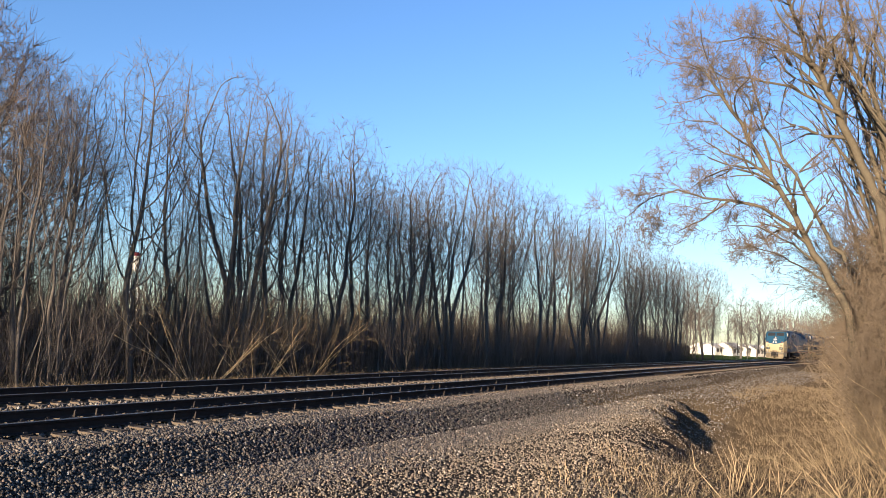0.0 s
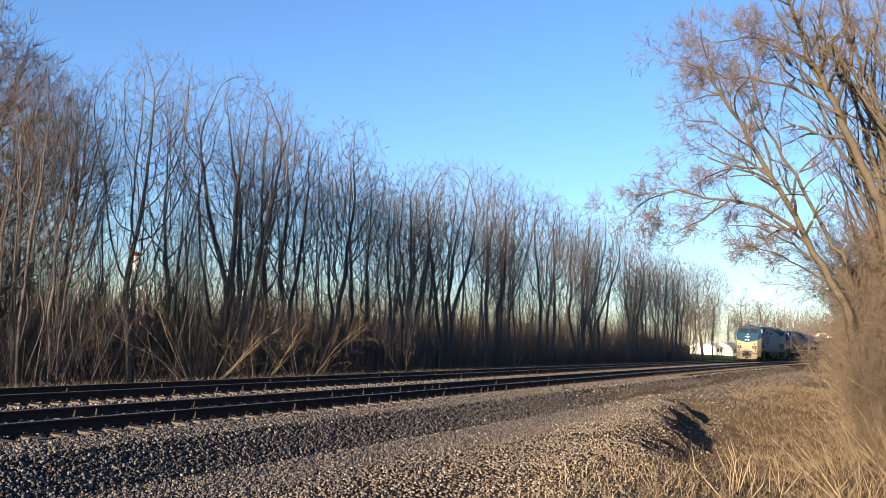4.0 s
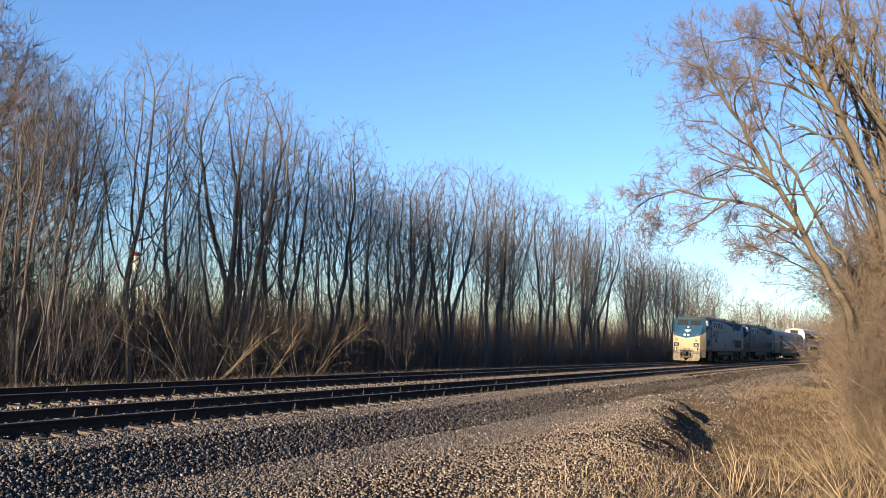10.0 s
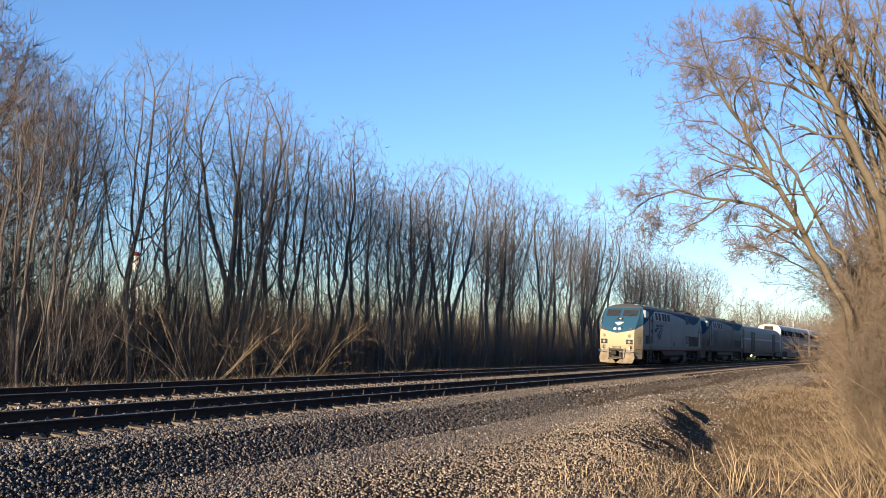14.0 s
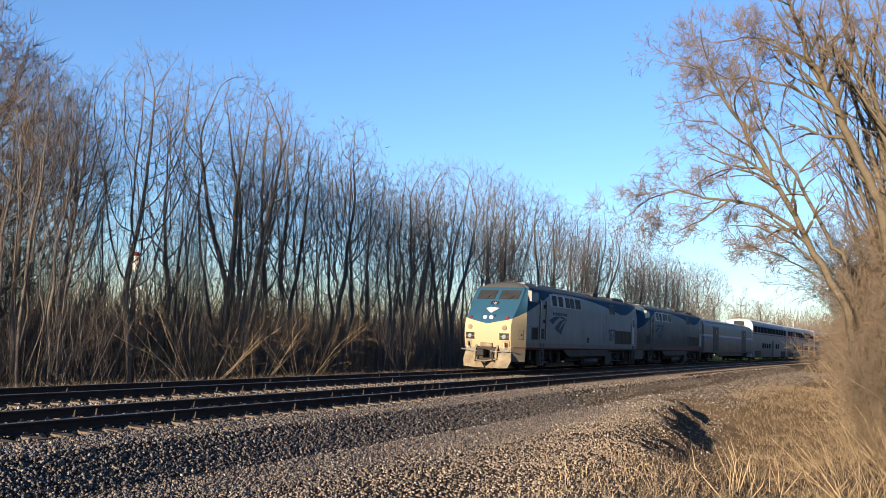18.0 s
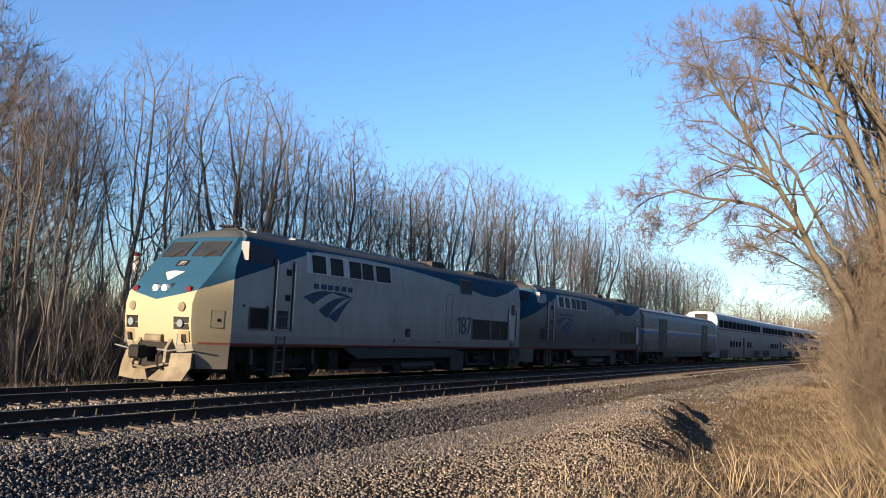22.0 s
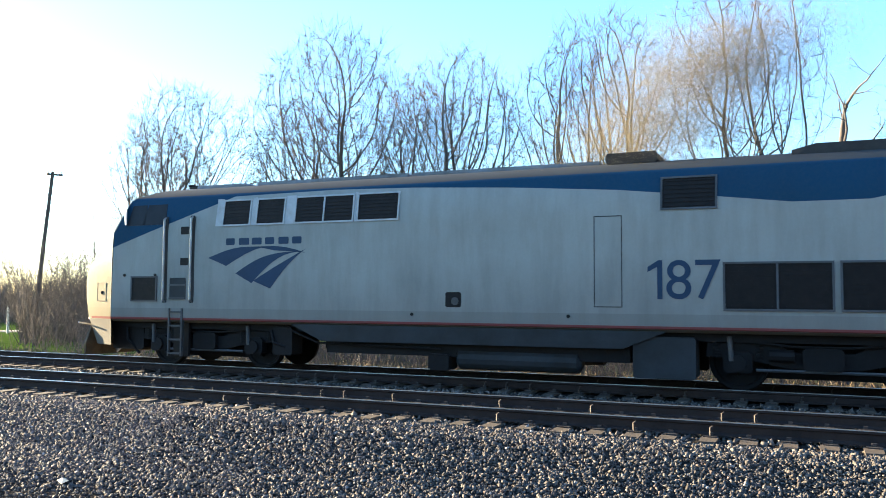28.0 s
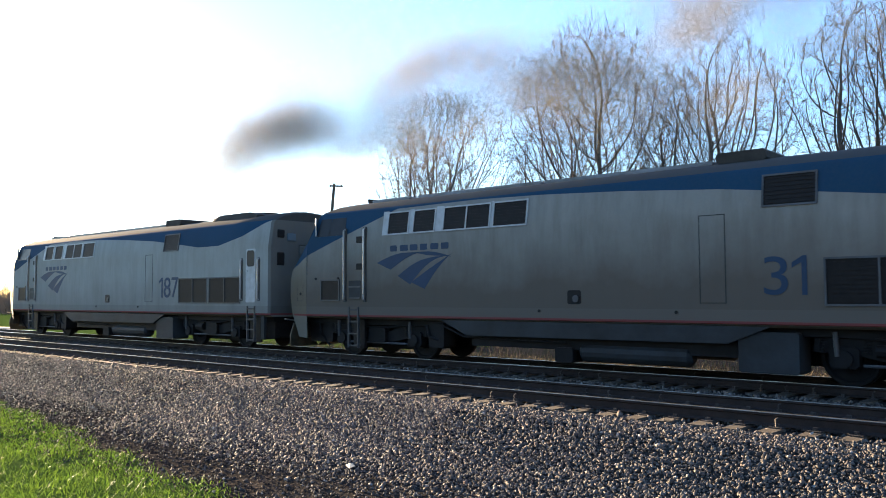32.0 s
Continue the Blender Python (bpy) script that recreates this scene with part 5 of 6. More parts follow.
def plant(key, x, y, scale=1.0, turn=None, group="", tilt=(0, 0), name=None, tall=1.0, label=None):
    trunk, crown, lab, cat = KINDS[key]
    thing = tagged(new(name or cat.replace(" ", "_")), label or lab, cat, group)
    for n, me in (("trunk" if cat == "tree" else "base", trunk), ("crown", crown)):
        new(n, me).parent = thing
    turn = random.uniform(0, 360) if turn is None else turn
    thing.matrix_basis = pose(x, y, float(ground_z(x, y)), tilt[0], tilt[1], turn) @ Matrix.Diagonal((scale, scale, scale * tall, 1))
    return thing


TALL = "tall bare tree with forked grey-brown limbs beyond the tracks"
for k in range(6):
    forked_kind(f"tall{k}", TALL, 14.0, (5.4, 6.6, 4.8, 7.0, 5.6, 4.6)[k], 0.13, stems=(1, 3, 1, 4, 2, 1)[k], fan=0.14, crown=0.28, points=1450, twig=0.75, spray=3, least=0.006, seed=20 + k)
for k in range(6):
    forked_kind(f"thin{k}", "slender bare tree with a thin dark stem in the woods", 12.5, (3.0, 3.6, 2.6, 3.8, 3.2, 2.8)[k], 0.07, stems=(1, 1, 2, 1, 3, 1)[k], fan=0.08, crown=0.26, low=0.4, points=520, twig=0.6, spray=3,
                least=0.0066, seed=40 + k)
forked_kind("oak", "broad bare tree with a dense domed brown crown", 14.6, 16.5, 0.3, stems=5, fan=0.45, crown=0.22, low=0.75, wide=0.35, points=7000, reach=3.5, twig=0.9, spray=7, twig_mat="twig_brown", least=0.0074, seed=61)
for k in range(3):
    forked_kind(f"loose{k}", "bare tree with wavy open limbs and reddish brown twigs", 14.0, (8.0, 7.4, 6.6)[k], 0.19, stems=(1, 2, 3)[k], fan=0.28, crown=0.32, low=0.45, wide=0.5, points=3000, twig=0.85, spray=4,
                twig_mat="twig_brown", least=0.0068, seed=70 + k)
for k in range(2):
    forked_kind(f"upright{k}", "tall straight bare tree with short level side branches", 15.7, 4.8, 0.14, stems=1, crown=0.35, low=0.6, wide=0.4, points=1100, twig=0.6, spray=4, twig_mat="twig_brown", least=0.0068, seed=76 + k)
for k in range(3):
    tree_kind(f"far{k}", "bare grey-brown tree in the distance", seed=140 + k, height=14.5, radius=0.14, stems=1, limbs=13, kids=(7, 4), first=0.28, open_angle=36, up=0.05, wander=0.14, reach=0.42, least=0.02, girth=0.66)
for k in range(3):
    tree_kind(f"shrub{k}", "tangled leafless brown shrub at the edge of the woods", category="shrub", seed=80 + k, height=4.4, radius=0.024, bole=1.0, crown_r=0.1, stems=7, limbs=8, kids=(5,), fine=1, first=0.2, open_angle=36,
              up=0.10, wander=0.2, reach=0.42, stem_spread=0.5, least=0.006)
for k in range(2):
    tree_kind(f"brake{k}", "dense tall brown brush with crowded leafless twigs", "twig_pale", "twig_pale", category="shrub", seed=85 + k, height=5.6, radius=0.035, bole=1.0, crown_r=0.1, stems=8, limbs=12, kids=(7, 4), fine=1, first=0.12,
              open_angle=42, up=0.05, wander=0.2, reach=0.36, stem_spread=0.45, least=0.006)
for k in range(3):
    tree_kind(f"brush{k}", "dry tan brush with arching leafless stems", "stalk", "straw", category="shrub", seed=90 + k, height=3.0, radius=0.02, bole=1.0, crown_r=0.1, stems=10, limbs=5, kids=(3,), fine=1, first=0.2, open_angle=38,
              up=-0.05, wander=0.17, reach=0.45, stem_spread=0.8, least=0.004)

rnd = random.Random(11)
WOODS = "woods beyond the tracks"
# kind, place, height, turn
for key, x, y, h, turn in (("tall4", 18.2, 26.5, 11.4, 20), ("tall5", 20.2, 26.6, 11.6, 190), ("thin1", 16.8, 25.4, 12.0, 20), ("tall0", 22.6, 25.8, 13.2, 200), ("tall3", 28.0, 26.0, 14.0, 75), ("tall0", 30.4, 26.6, 13.4, 10), ("tall2", 33.0, 26.2, 12.4, 150),
                           ("tall5", 36.4, 25.8, 13.8, 90), ("tall2", 25.4, 27.6, 12.2, 300), ("tall4", 33.8, 28.4, 12.8, 210), ("tall0", 40.5, 27.2, 12.0, 40), ("tall1", 45.0, 25.8, 13.2, 130),
                           ("tall3", 49.8, 26.4, 14.4, 250), ("tall2", 54.0, 25.6, 14.8, 20), ("tall4", 58.5, 26.2, 15.2, 100), ("tall0", 63.5, 25.6, 15.0, 300), ("tall5", 69.0, 26.4, 15.0, 0),
                           ("tall1", 75.0, 25.6, 15.2, 60), ("tall3", 82.0, 26.2, 15.0, 190), ("tall2", 90.0, 25.8, 15.0, 270), ("tall0", 98.0, 26.2, 14.6, 130), ("tall4", 107.0, 25.8, 14.4, 220), ("tall1", 116.0, 26.0, 14.8, 340),
                           ("oak", 16.9, 34.0, 15.4, 0), ("loose1", 7.0, 34.8, 13.8, 120), ("upright0", -2.9, 34.0, 15.9, 0), ("upright1", -1.3, 34.4, 15.6, 90), ("loose2", -7.7, 34.0, 14.4, 30), ("tall3", -8.6, 36.0, 13.0, 200),
                           ("loose1", -14.2, 34.0, 13.6, 100), ("loose2", -16.6, 35.5, 12.6, 220), ("loose0", -20.6, 34.0, 15.4, 160), ("loose1", -23.4, 36.0, 12.6, 300), ("loose0", -29.6, 34.0, 13.6, 40),
                           ("loose2", -32.2, 35.0, 12.2, 260), ("tall5", 4.2, 34.6, 10.6, 50), ("tall0", -36.0, 37.0, 8.5, 10)):
    plant(key, x, y, h / (14.6 if key == "oak" else 15.7 if key[0] == "u" else 14.0), turn, WOODS)
for k in range(18):
    x = 24.0 + 99 * ((k + rnd.random()) / 18) ** 1.2
    plant(f"tall{rnd.randrange(6)}", x, float(track_y(x)) + rnd.uniform(11, 18), rnd.uniform(0.76, 0.92) * (1 + 0.16 * float(step(36, 52, x))), rnd.uniform(0, 360), WOODS)
for k in range(78):
    x = 15.0 + 108 * ((k + rnd.random()) / 78) ** 1.0
    plant(f"thin{rnd.randrange(6)}", x, float(track_y(x)) + rnd.uniform(7.2, 17), rnd.uniform(0.62, 0.96) * (1 + 0.22 * float(step(36, 52, x))), rnd.uniform(0, 360), WOODS)
for k in range(7):
    x = 126 + 4.5 * k
    plant(f"thin{k % 6}", x, float(track_y(x)) + 8 + 1.7 * (k * 3 % 7), 0.85 + 0.04 * (k * 2 % 5), 50 * k, WOODS)
for k in range(34):
    x = 13.0 + 100 * ((k + rnd.random()) / 34) ** 1.3
    plant(f"thin{rnd.randrange(6)}", x, float(track_y(x)) + rnd.uniform(6.6, 16), rnd.uniform(0.28, 0.58), rnd.uniform(0, 360), WOODS, label="young bare tree with thin brown stems under taller trees")
for k in range(9):
    x = -36 + 46 * (k + rnd.random()) / 9
    plant(f"thin{rnd.randrange(6)}", x, float(track_y(x)) + rnd.uniform(11, 18), rnd.uniform(0.45, 0.68), rnd.uniform(0, 360), WOODS)
for k in range(64):
    x = -42 + 160 * (k + rnd.random()) / 64
    plant(f"shrub{rnd.randrange(3)}", x, float(track_y(x)) + rnd.uniform(5.6, 11.5), rnd.uniform(0.45, 0.9), rnd.uniform(0, 360), "shrubs under the woods")

for x in (23.5, 26.5, 29.5):
    plant(f"brush{rnd.randrange(3)}", x, 22.9, rnd.uniform(1.2, 1.6), rnd.uniform(0, 360), "shrubs under the woods", label="drooping tan shrub in front of dark bare woods")

# a broken stump with two raised limbs
tree_kind("snag", "broken bare tree with a thick stub and two raised limbs", seed=102, height=8.6, radius=0.2, bole=0.95, crown_r=0.3, stems=2, limbs=5, kids=(3, 2), first=0.5, open_angle=38, up=0.05, wander=0.2,
          reach=0.35, stem_spread=0.35)
plant("snag", 1.0, 26.5, 1.05, 40, WOODS)

# sunlit trees on the near bank, leaning out towards the tracks
LEAN = "leaning bare tree with tan bark lit by low sun"
def reaching_tree():
    """Several long stems that lean out over the fill, one low limb arching out; (across, up) from the foot."""
    rng = random.Random(110)
    lines = ([], [])
    for dx, r, bare, way in ((0.0, 0.125, 0.4, ((-0.10, -0.60), (-0.02, 2.13), (0.19, 3.46), (0.77, 4.64), (1.27, 5.53), (1.79, 6.68), (2.54, 8.00), (3.21, 9.25), (3.79, 10.16))),
                             (0.7, 0.15, 0.4, ((-1.10, -0.60), (-0.85, 3.43), (-0.49, 6.36), (-0.11, 7.28), (0.49, 8.93), (0.80, 9.67), (1.11, 10.30), (1.50, 11.53), (1.80, 12.93))),
                             (1.5, 0.1, 0.4, ((-1.50, -0.60), (-1.20, 4.93), (-0.65, 7.99), (-0.10, 9.45), (0.15, 10.44), (0.30, 11.31), (0.60, 12.93))),
                             (0.3, 0.06, 0.3, ((0.29, 4.78), (0.59, 5.33), (1.50, 7.06), (2.14, 8.39), (2.48, 9.50), (2.70, 10.53))),
                             (-0.2, 0.05, 0.25, ((1.35, 5.53), (2.08, 6.14), (2.93, 6.35), (3.60, 6.43), (4.29, 6.70), (5.11, 6.49), (5.83, 5.91))),
                             (-0.2, 0.03, 0.2, ((2.93, 6.35), (3.71, 5.85), (4.50, 5.46))),
                             (0.5, 0.05, 0.3, ((0.30, 8.53), (0.60, 8.76), (1.56, 9.45), (2.45, 9.79), (3.25, 9.88), (4.09, 10.48))),
                             (0.9, 0.05, 0.3, ((0.60, 9.33), (1.30, 10.33), (2.00, 10.93), (2.80, 11.13), (3.60, 11.03))),
                             (0.1, 0.035, 0.2, ((0.68, 4.54), (1.48, 5.21), (2.33, 5.68), (3.20, 5.76))),
                             (0.4, 0.03, 0.2, ((0.60, 4.23), (1.31, 4.68), (1.93, 5.03), (2.69, 5.23))),
                             (-0.1, 0.045, 0.2, ((1.80, 6.73), (2.40, 7.33), (3.10, 7.63), (3.80, 8.13)))):
        pts = []
        for (a, b), (c, e) in zip(way, way[1:]):
            for k in range(3):
                pts.append(Vector((dx + rng.gauss(0, 0.05), a + (c - a) * k / 3 + rng.gauss(0, 0.035), b + (e - b) * k / 3)))
        pts.append(Vector((dx, *way[-1])))
        n = len(pts)
        rad = [r * (1 - 0.8 * i / n) for i in range(n)]
        lines[0].append((pts, rad))
        for i in range(int(n * bare), n - 1):
            d = (pts[i + 1] - pts[i]).normalized()
            for k in range(1 + (i % 2 and i > n * 0.5)):
                fork(rng, lines, pts[i].lerp(pts[i + 1], rng.random()), side_way(rng, d, rng.uniform(25, 60)), rng.uniform(0.6, 1.2) * (0.4 + 0.7 * r / 0.13), rad[i] * 0.5, 4, 6, 30, 0.14, 0.03, 0.42, 0.6, 6)
    KINDS["reach"] = [bars(lines[0], 7, "trunk", MAT["bark_pale"], 0.008), bars(lines[1], 3, "crown", MAT["twig_pale"], 0.0045), LEAN, "tree"]


reaching_tree()
for k in range(3):
    forked_kind(f"bank{k}", LEAN, 11.6, (5.6, 6.2, 5.2)[k], 0.12, stems=3, fan=0.16, crown=0.34, points=1200, lean=(0, 0.16), twig=0.45, spray=2, bark_mat="bark_pale", twig_mat="twig_pale", least=0.0045, seed=112 + k)
for key, x, y, s, turn in (("reach", 22.5, 0.7, 1.0, 0), ("bank0", 24.6, -1.6, 1.0, 0), ("bank1", 26.5, -1.8, 1.0, -8), ("bank2", 23.6, -3.0, 1.0, 5), ("bank1", 29.0, -1.4, 0.9, 15), ("bank0", 32.0, -1.6, 0.85, 12),
                           ("bank2", 30.0, -3.6, 1.0, -12), ("bank0", 25.2, -0.6, 1.05, 200), ("bank2", 28.0, -0.4, 1.0, 90), ("bank1", 32.5, -0.2, 1.0, 250), ("bank0", 37.0, 0.0, 1.0, 140), ("bank0", 35.0, -3.2, 0.9, -20), ("bank1", 26.0, -4.2, 1.0, 20), ("bank2", 39.0, -1.6, 0.75, 30), ("bank1", 44.0, -1.0, 0.7, 10), ("bank1", 64.0, -1.4, 0.6, 0), ("bank0", 74.0, -1.2, 0.6, 10)):
    plant(key, x, y, s, turn, "trees on the near bank")
for k in range(20):
    plant(f"brake{rnd.randrange(2)}", rnd.uniform(24, 31), rnd.uniform(-2.0, 0.0), rnd.uniform(0.7, 1.1), rnd.uniform(0, 360), "dry brush on the near bank")
for k in range(16):
    plant(f"brake{rnd.randrange(2)}", rnd.uniform(19.6, 22.4), rnd.uniform(-1.8, 0.25), rnd.uniform(0.42, 0.7), rnd.uniform(0, 360), "dry brush on the near bank")
for k in range(46):
    x = 23.5 + 26 * rnd.random()
    plant(f"brake{rnd.randrange(2)}", x, rnd.uniform(-4.5, 0.054 * x - 1.8), rnd.uniform(0.55, 1.0), rnd.uniform(0, 360), "dry brush on the near bank")
for k in range(18):
    x = 18.0 + 6 * rnd.random()
    plant(f"brake{rnd.randrange(2)}", x, rnd.uniform(-3.2, 0.054 * x - 1.0), rnd.uniform(0.3, 0.62), rnd.uniform(0, 360), "dry brush on the near bank")
for k in range(16):
    x = 52 + 70 * rnd.random()
    plant(f"brake{rnd.randrange(2)}", x, rnd.uniform(-5.0, 0.055 * x - 1.5), rnd.uniform(0.8, 1.25), rnd.uniform(0, 360), "dry brush on the near bank")
for k in range(64):
    x = 20.5 + 25 * rnd.random()
    plant(f"brush{rnd.randrange(3)}", x, rnd.uniform(-4.5, 0.054 * x - 1.3), rnd.uniform(0.6, 1.1), rnd.uniform(0, 360), "dry brush on the near bank")
for k in range(18):
    plant(f"brush{rnd.randrange(3)}", rnd.uniform(16.8, 21.5), rnd.uniform(-1.8, 0.5), rnd.uniform(0.5, 0.85), rnd.uniform(0, 360), "dry brush on the near bank")
for k in range(26):
    x = 46 + 70 * rnd.random()
    plant(f"brush{rnd.randrange(3)}", x, rnd.uniform(-4, 0.2 + 0.02 * (x - 46)), rnd.uniform(0.8, 1.4), rnd.uniform(0, 360), "dry brush on the near bank")
for k in range(13):
    x = 50 + 75 * (k + rnd.random()) / 13
    plant(("thin", "tall")[k % 2] + str(rnd.randrange(6)), x, 0.066 * x - rnd.uniform(2.2, 7.0), rnd.uniform(0.6, 0.85), rnd.uniform(0, 360), "trees on the near bank", label="bare brown tree on the near side of the far bend")
for k in range(40):
    y = rnd.uniform(29, 46)
    plant(f"shrub{rnd.randrange(3)}", -y * rnd.uniform(0.85, 1.2), y, rnd.uniform(0.7, 1.35), rnd.uniform(0, 360), "shrubs under the woods")


def blades(name, label, n, region, height, width, mat, seed, category="grass"):
    """Grass: thin bent triangles standing on the ground."""
    rng = np.random.default_rng(seed)
    x, y = region(rng, n)
    n = len(x)
    h = height[0] + (height[1] - height[0]) * rng.random(n) ** 1.5
    a = rng.random(n) * 6.283
    lean = rng.normal(0, 0.6, (n, 2)) * h[:, None]
    w = width * (0.6 + 0.8 * rng.random(n))
    z = ground_z(x, y)
    dx, dy = np.cos(a) * w, np.sin(a) * w
    foot = np.stack([x, y, z - 0.03], -1)
    across = np.stack([dx, dy, 0 * dx], -1)
    way = np.stack([lean[:, 0], lean[:, 1], h], -1)
    mid = foot + way * 0.55 + np.stack([-lean[:, 0], -lean[:, 1], 0 * h], -1) * 0.12
    v = np.stack([foot - across, foot + across, mid - across * 0.7, mid + across * 0.7, foot + way], 1)
    f = (np.array([(0, 1, 3), (0, 3, 2), (2, 3, 4)])[None] + np.arange(n)[:, None, None] * 5).reshape(-1, 3)
    return tagged(new(name, arrays(name, v.reshape(-1, 3), f, MAT[mat])), label, category, kind="stuff")


def thicket(name, label, n, region, height, radius, seed, mat="twig", tilt=0.2):
    """Countless upright stems, each a bent three-sided spike."""
    rng = np.random.default_rng(seed)
    x, y = region(rng, n)
    n = len(x)
    h = height[0] + (height[1] - height[0]) * rng.random(n) ** 1.4
    foot = np.stack([x, y, ground_z(x, y) - 0.1], -1)
    lean = np.concatenate([rng.normal(0, tilt, (n, 2)), np.ones((n, 1))], 1) * h[:, None]
    bend = np.concatenate([rng.normal(0, 0.10, (n, 2)), np.zeros((n, 1))], 1) * h[:, None]
    r = (radius * (0.5 + rng.random(n)))[:, None]
    ang = np.arange(3) * 2.094
    ring = np.stack([np.cos(ang), np.sin(ang), 0 * ang], -1)
    low = foot[:, None] + ring[None] * r[:, None]
    mid = (foot + lean * 0.5 + bend)[:, None] + ring[None] * r[:, None] * 0.6
    v = np.concatenate([low, mid, (foot + lean)[:, None]], 1)
    tri = np.array([(0, 1, 4), (0, 4, 3), (1, 2, 5), (1, 5, 4), (2, 0, 3), (2, 3, 5), (3, 4, 6), (4, 5, 6), (5, 3, 6)])
    f = (tri[None] + np.arange(n)[:, None, None] * 7).reshape(-1, 3)
    return tagged(new(name, arrays(name, v.reshape(-1, 3), f, MAT[mat])), label, "undergrowth", kind="stuff")


def clumps(rng, n, x0, x1, y0, y1, size=0.25, per=14):
    c = n // per
    cx, cy = rng.uniform(x0, x1, c), rng.uniform(y0, y1, c)
    return np.repeat(cx, per) + rng.normal(0, size, c * per), np.repeat(cy, per) + rng.normal(0, size, c * per)


def dry_strip(rng, n):
    x, d = clumps(rng, n, -45, 80, 4.0, 6.6)
    return x, track_y(x) + d


def bank_grass(rng, n):
    x, y = clumps(rng, n, 20, 60, -4, 7.0, 0.3)
    keep = gully(x, y)[1] > 2.6
    return x[keep], y[keep]


def near_weeds(rng, n):
    return clumps(rng, n, 9.5, 19, 2.4, 5.2, 0.25, 8)


def lawn(rng, n):
    x, y = rng.uniform(-24, -8.6, n), rng.uniform(2.4, 8.0, n)
    keep = y < 6.12 - 0.145 * (x + 9) - 0.12 * np.sin(x * 2.1) + rng.normal(0, 0.12, n)
    keep &= np.sin(x * 3.1 + 2 * np.sin(y * 2.3)) * np.cos(y * 4.3 + x) + rng.normal(0, 0.35, n) > -0.7
    return x[keep], y[keep]


def under_woods(rng, n):
    x, d = clumps(rng, n, 8, 122, 6.0, 15, 0.35, 6)
    return x, track_y(x) + d


def left_scrub(rng, n):
    x, y = clumps(rng, n, -58, -28, 29, 46, 0.5, 7)
    keep = (-x < 1.22 * y) & (x < -29)
    return x[keep], y[keep]


def behind_train(rng, n):
    x, d = clumps(rng, n, -30, 9, 7.0, 14, 0.4, 6)
    return x, track_y(x) + d


def distant(rng, n):
    return clumps(rng, n, -320, 330, 66, 96, 2.0, 5)


def tree_line(rng, n):
    a, r = clumps(rng, n, 0.9, 6.0, 58, 84, 0.05, 6)
    r = r + rng.normal(0, 1.5, len(r))
    return -r * a, r


def behind_camera(rng, n):
    return clumps(rng, n, -70, 220, -45, -20, 1.5, 5)


def bank_woods(rng, n):
    return clumps(rng, n, 24, 215, -24, -7, 1.0, 5)


def bank_brush(rng, n):
    x, y = rng.uniform(21.5, 70, n), rng.uniform(-9, 3.6, n)
    keep = y < 0.054 * x - 0.4
    return x[keep], y[keep]


def bend_woods(rng, n):
    x, d = clumps(rng, n, 165, 270, -34, 34, 1.2, 6)
    y = track_y(x) + d
    keep = ((d > 6) | (d < -10)) & (y < 0.105 * x)
    return x[keep], y[keep]


thicket("bend_woods", "brown bare woods round the far bend", 6000, bend_woods, (4.0, 15.0), 0.10, 59)
thicket("tree_line", "dark line of bare trees beyond the road", 16000, tree_line, (2.5, 9.0), 0.035, 63, "twig", 0.3)
# added out of view: darkens window reflections and sky fill on the train
thicket("near_side_woods", "unseen bare woods behind the camera, added to cut sky light on the train", 15000, behind_camera, (2.5, 8.5), 0.12, 57)
# added out of sight: blocks sky light from the train's near side
thicket("bank_woods", "tall unseen bare woods added on the near bank to block sky light", 9000, bank_woods, (5.0, 13.0), 0.09, 64)
thicket("bank_thicket", "dense brown thicket on the near bank", 5500, bank_brush, (0.8, 5.2), 0.010, 58, "twig_pale", 0.32)
# its brown holds the shade that trees further left would cast
thicket("undergrowth", "dense thin bare stems under the woods", 7000, under_woods, (0.3, 2.1), 0.012, 51, "brush_shaded", 0.28)
def behind_woods(rng, n):
    x, d = clumps(rng, n, -4, 150, 16, 34, 0.8, 6)
    return x, track_y(x) + d


thicket("back_scrub", "tangled dark scrub at the back of the woods", 19000, behind_woods, (1.5, 9.0), 0.026, 60, "brush_shaded", 0.25)


def in_woods(rng, n):
    x, d = clumps(rng, n, 0, 1, 7.0, 19, 0.6, 4)
    x = 10 + 62 * np.abs(x) ** 1.5
    return x, track_y(x) + d


thicket("saplings", "crowded straight brown saplings in the woods", 1700, in_woods, (2.5, 10.5), 0.018, 65, "twig", 0.09)


def gully_stalks(rng, n):
    return rng.normal(19.5, 0.8, n), rng.normal(2.6, 0.3, n)


def bank_stems(rng, n):
    return clumps(rng, n, 18.5, 34, -3, 1.0, 0.3, 5)


thicket("dry_stalks", "pale dry stalks rising from the gully", 22, gully_stalks, (0.6, 1.5), 0.013, 55, "stalk", 0.25)
thicket("bank_stems", "tangle of pale bare stems on the bank", 1500, bank_stems, (0.4, 2.0), 0.008, 56, "stalk", 0.45)
def gully_floor(rng, n):
    x, y = clumps(rng, n, 13.5, 26, -0.5, 4.2, 0.3, 6)
    keep = gully(x, y)[1] > 0.4
    return x[keep], y[keep]


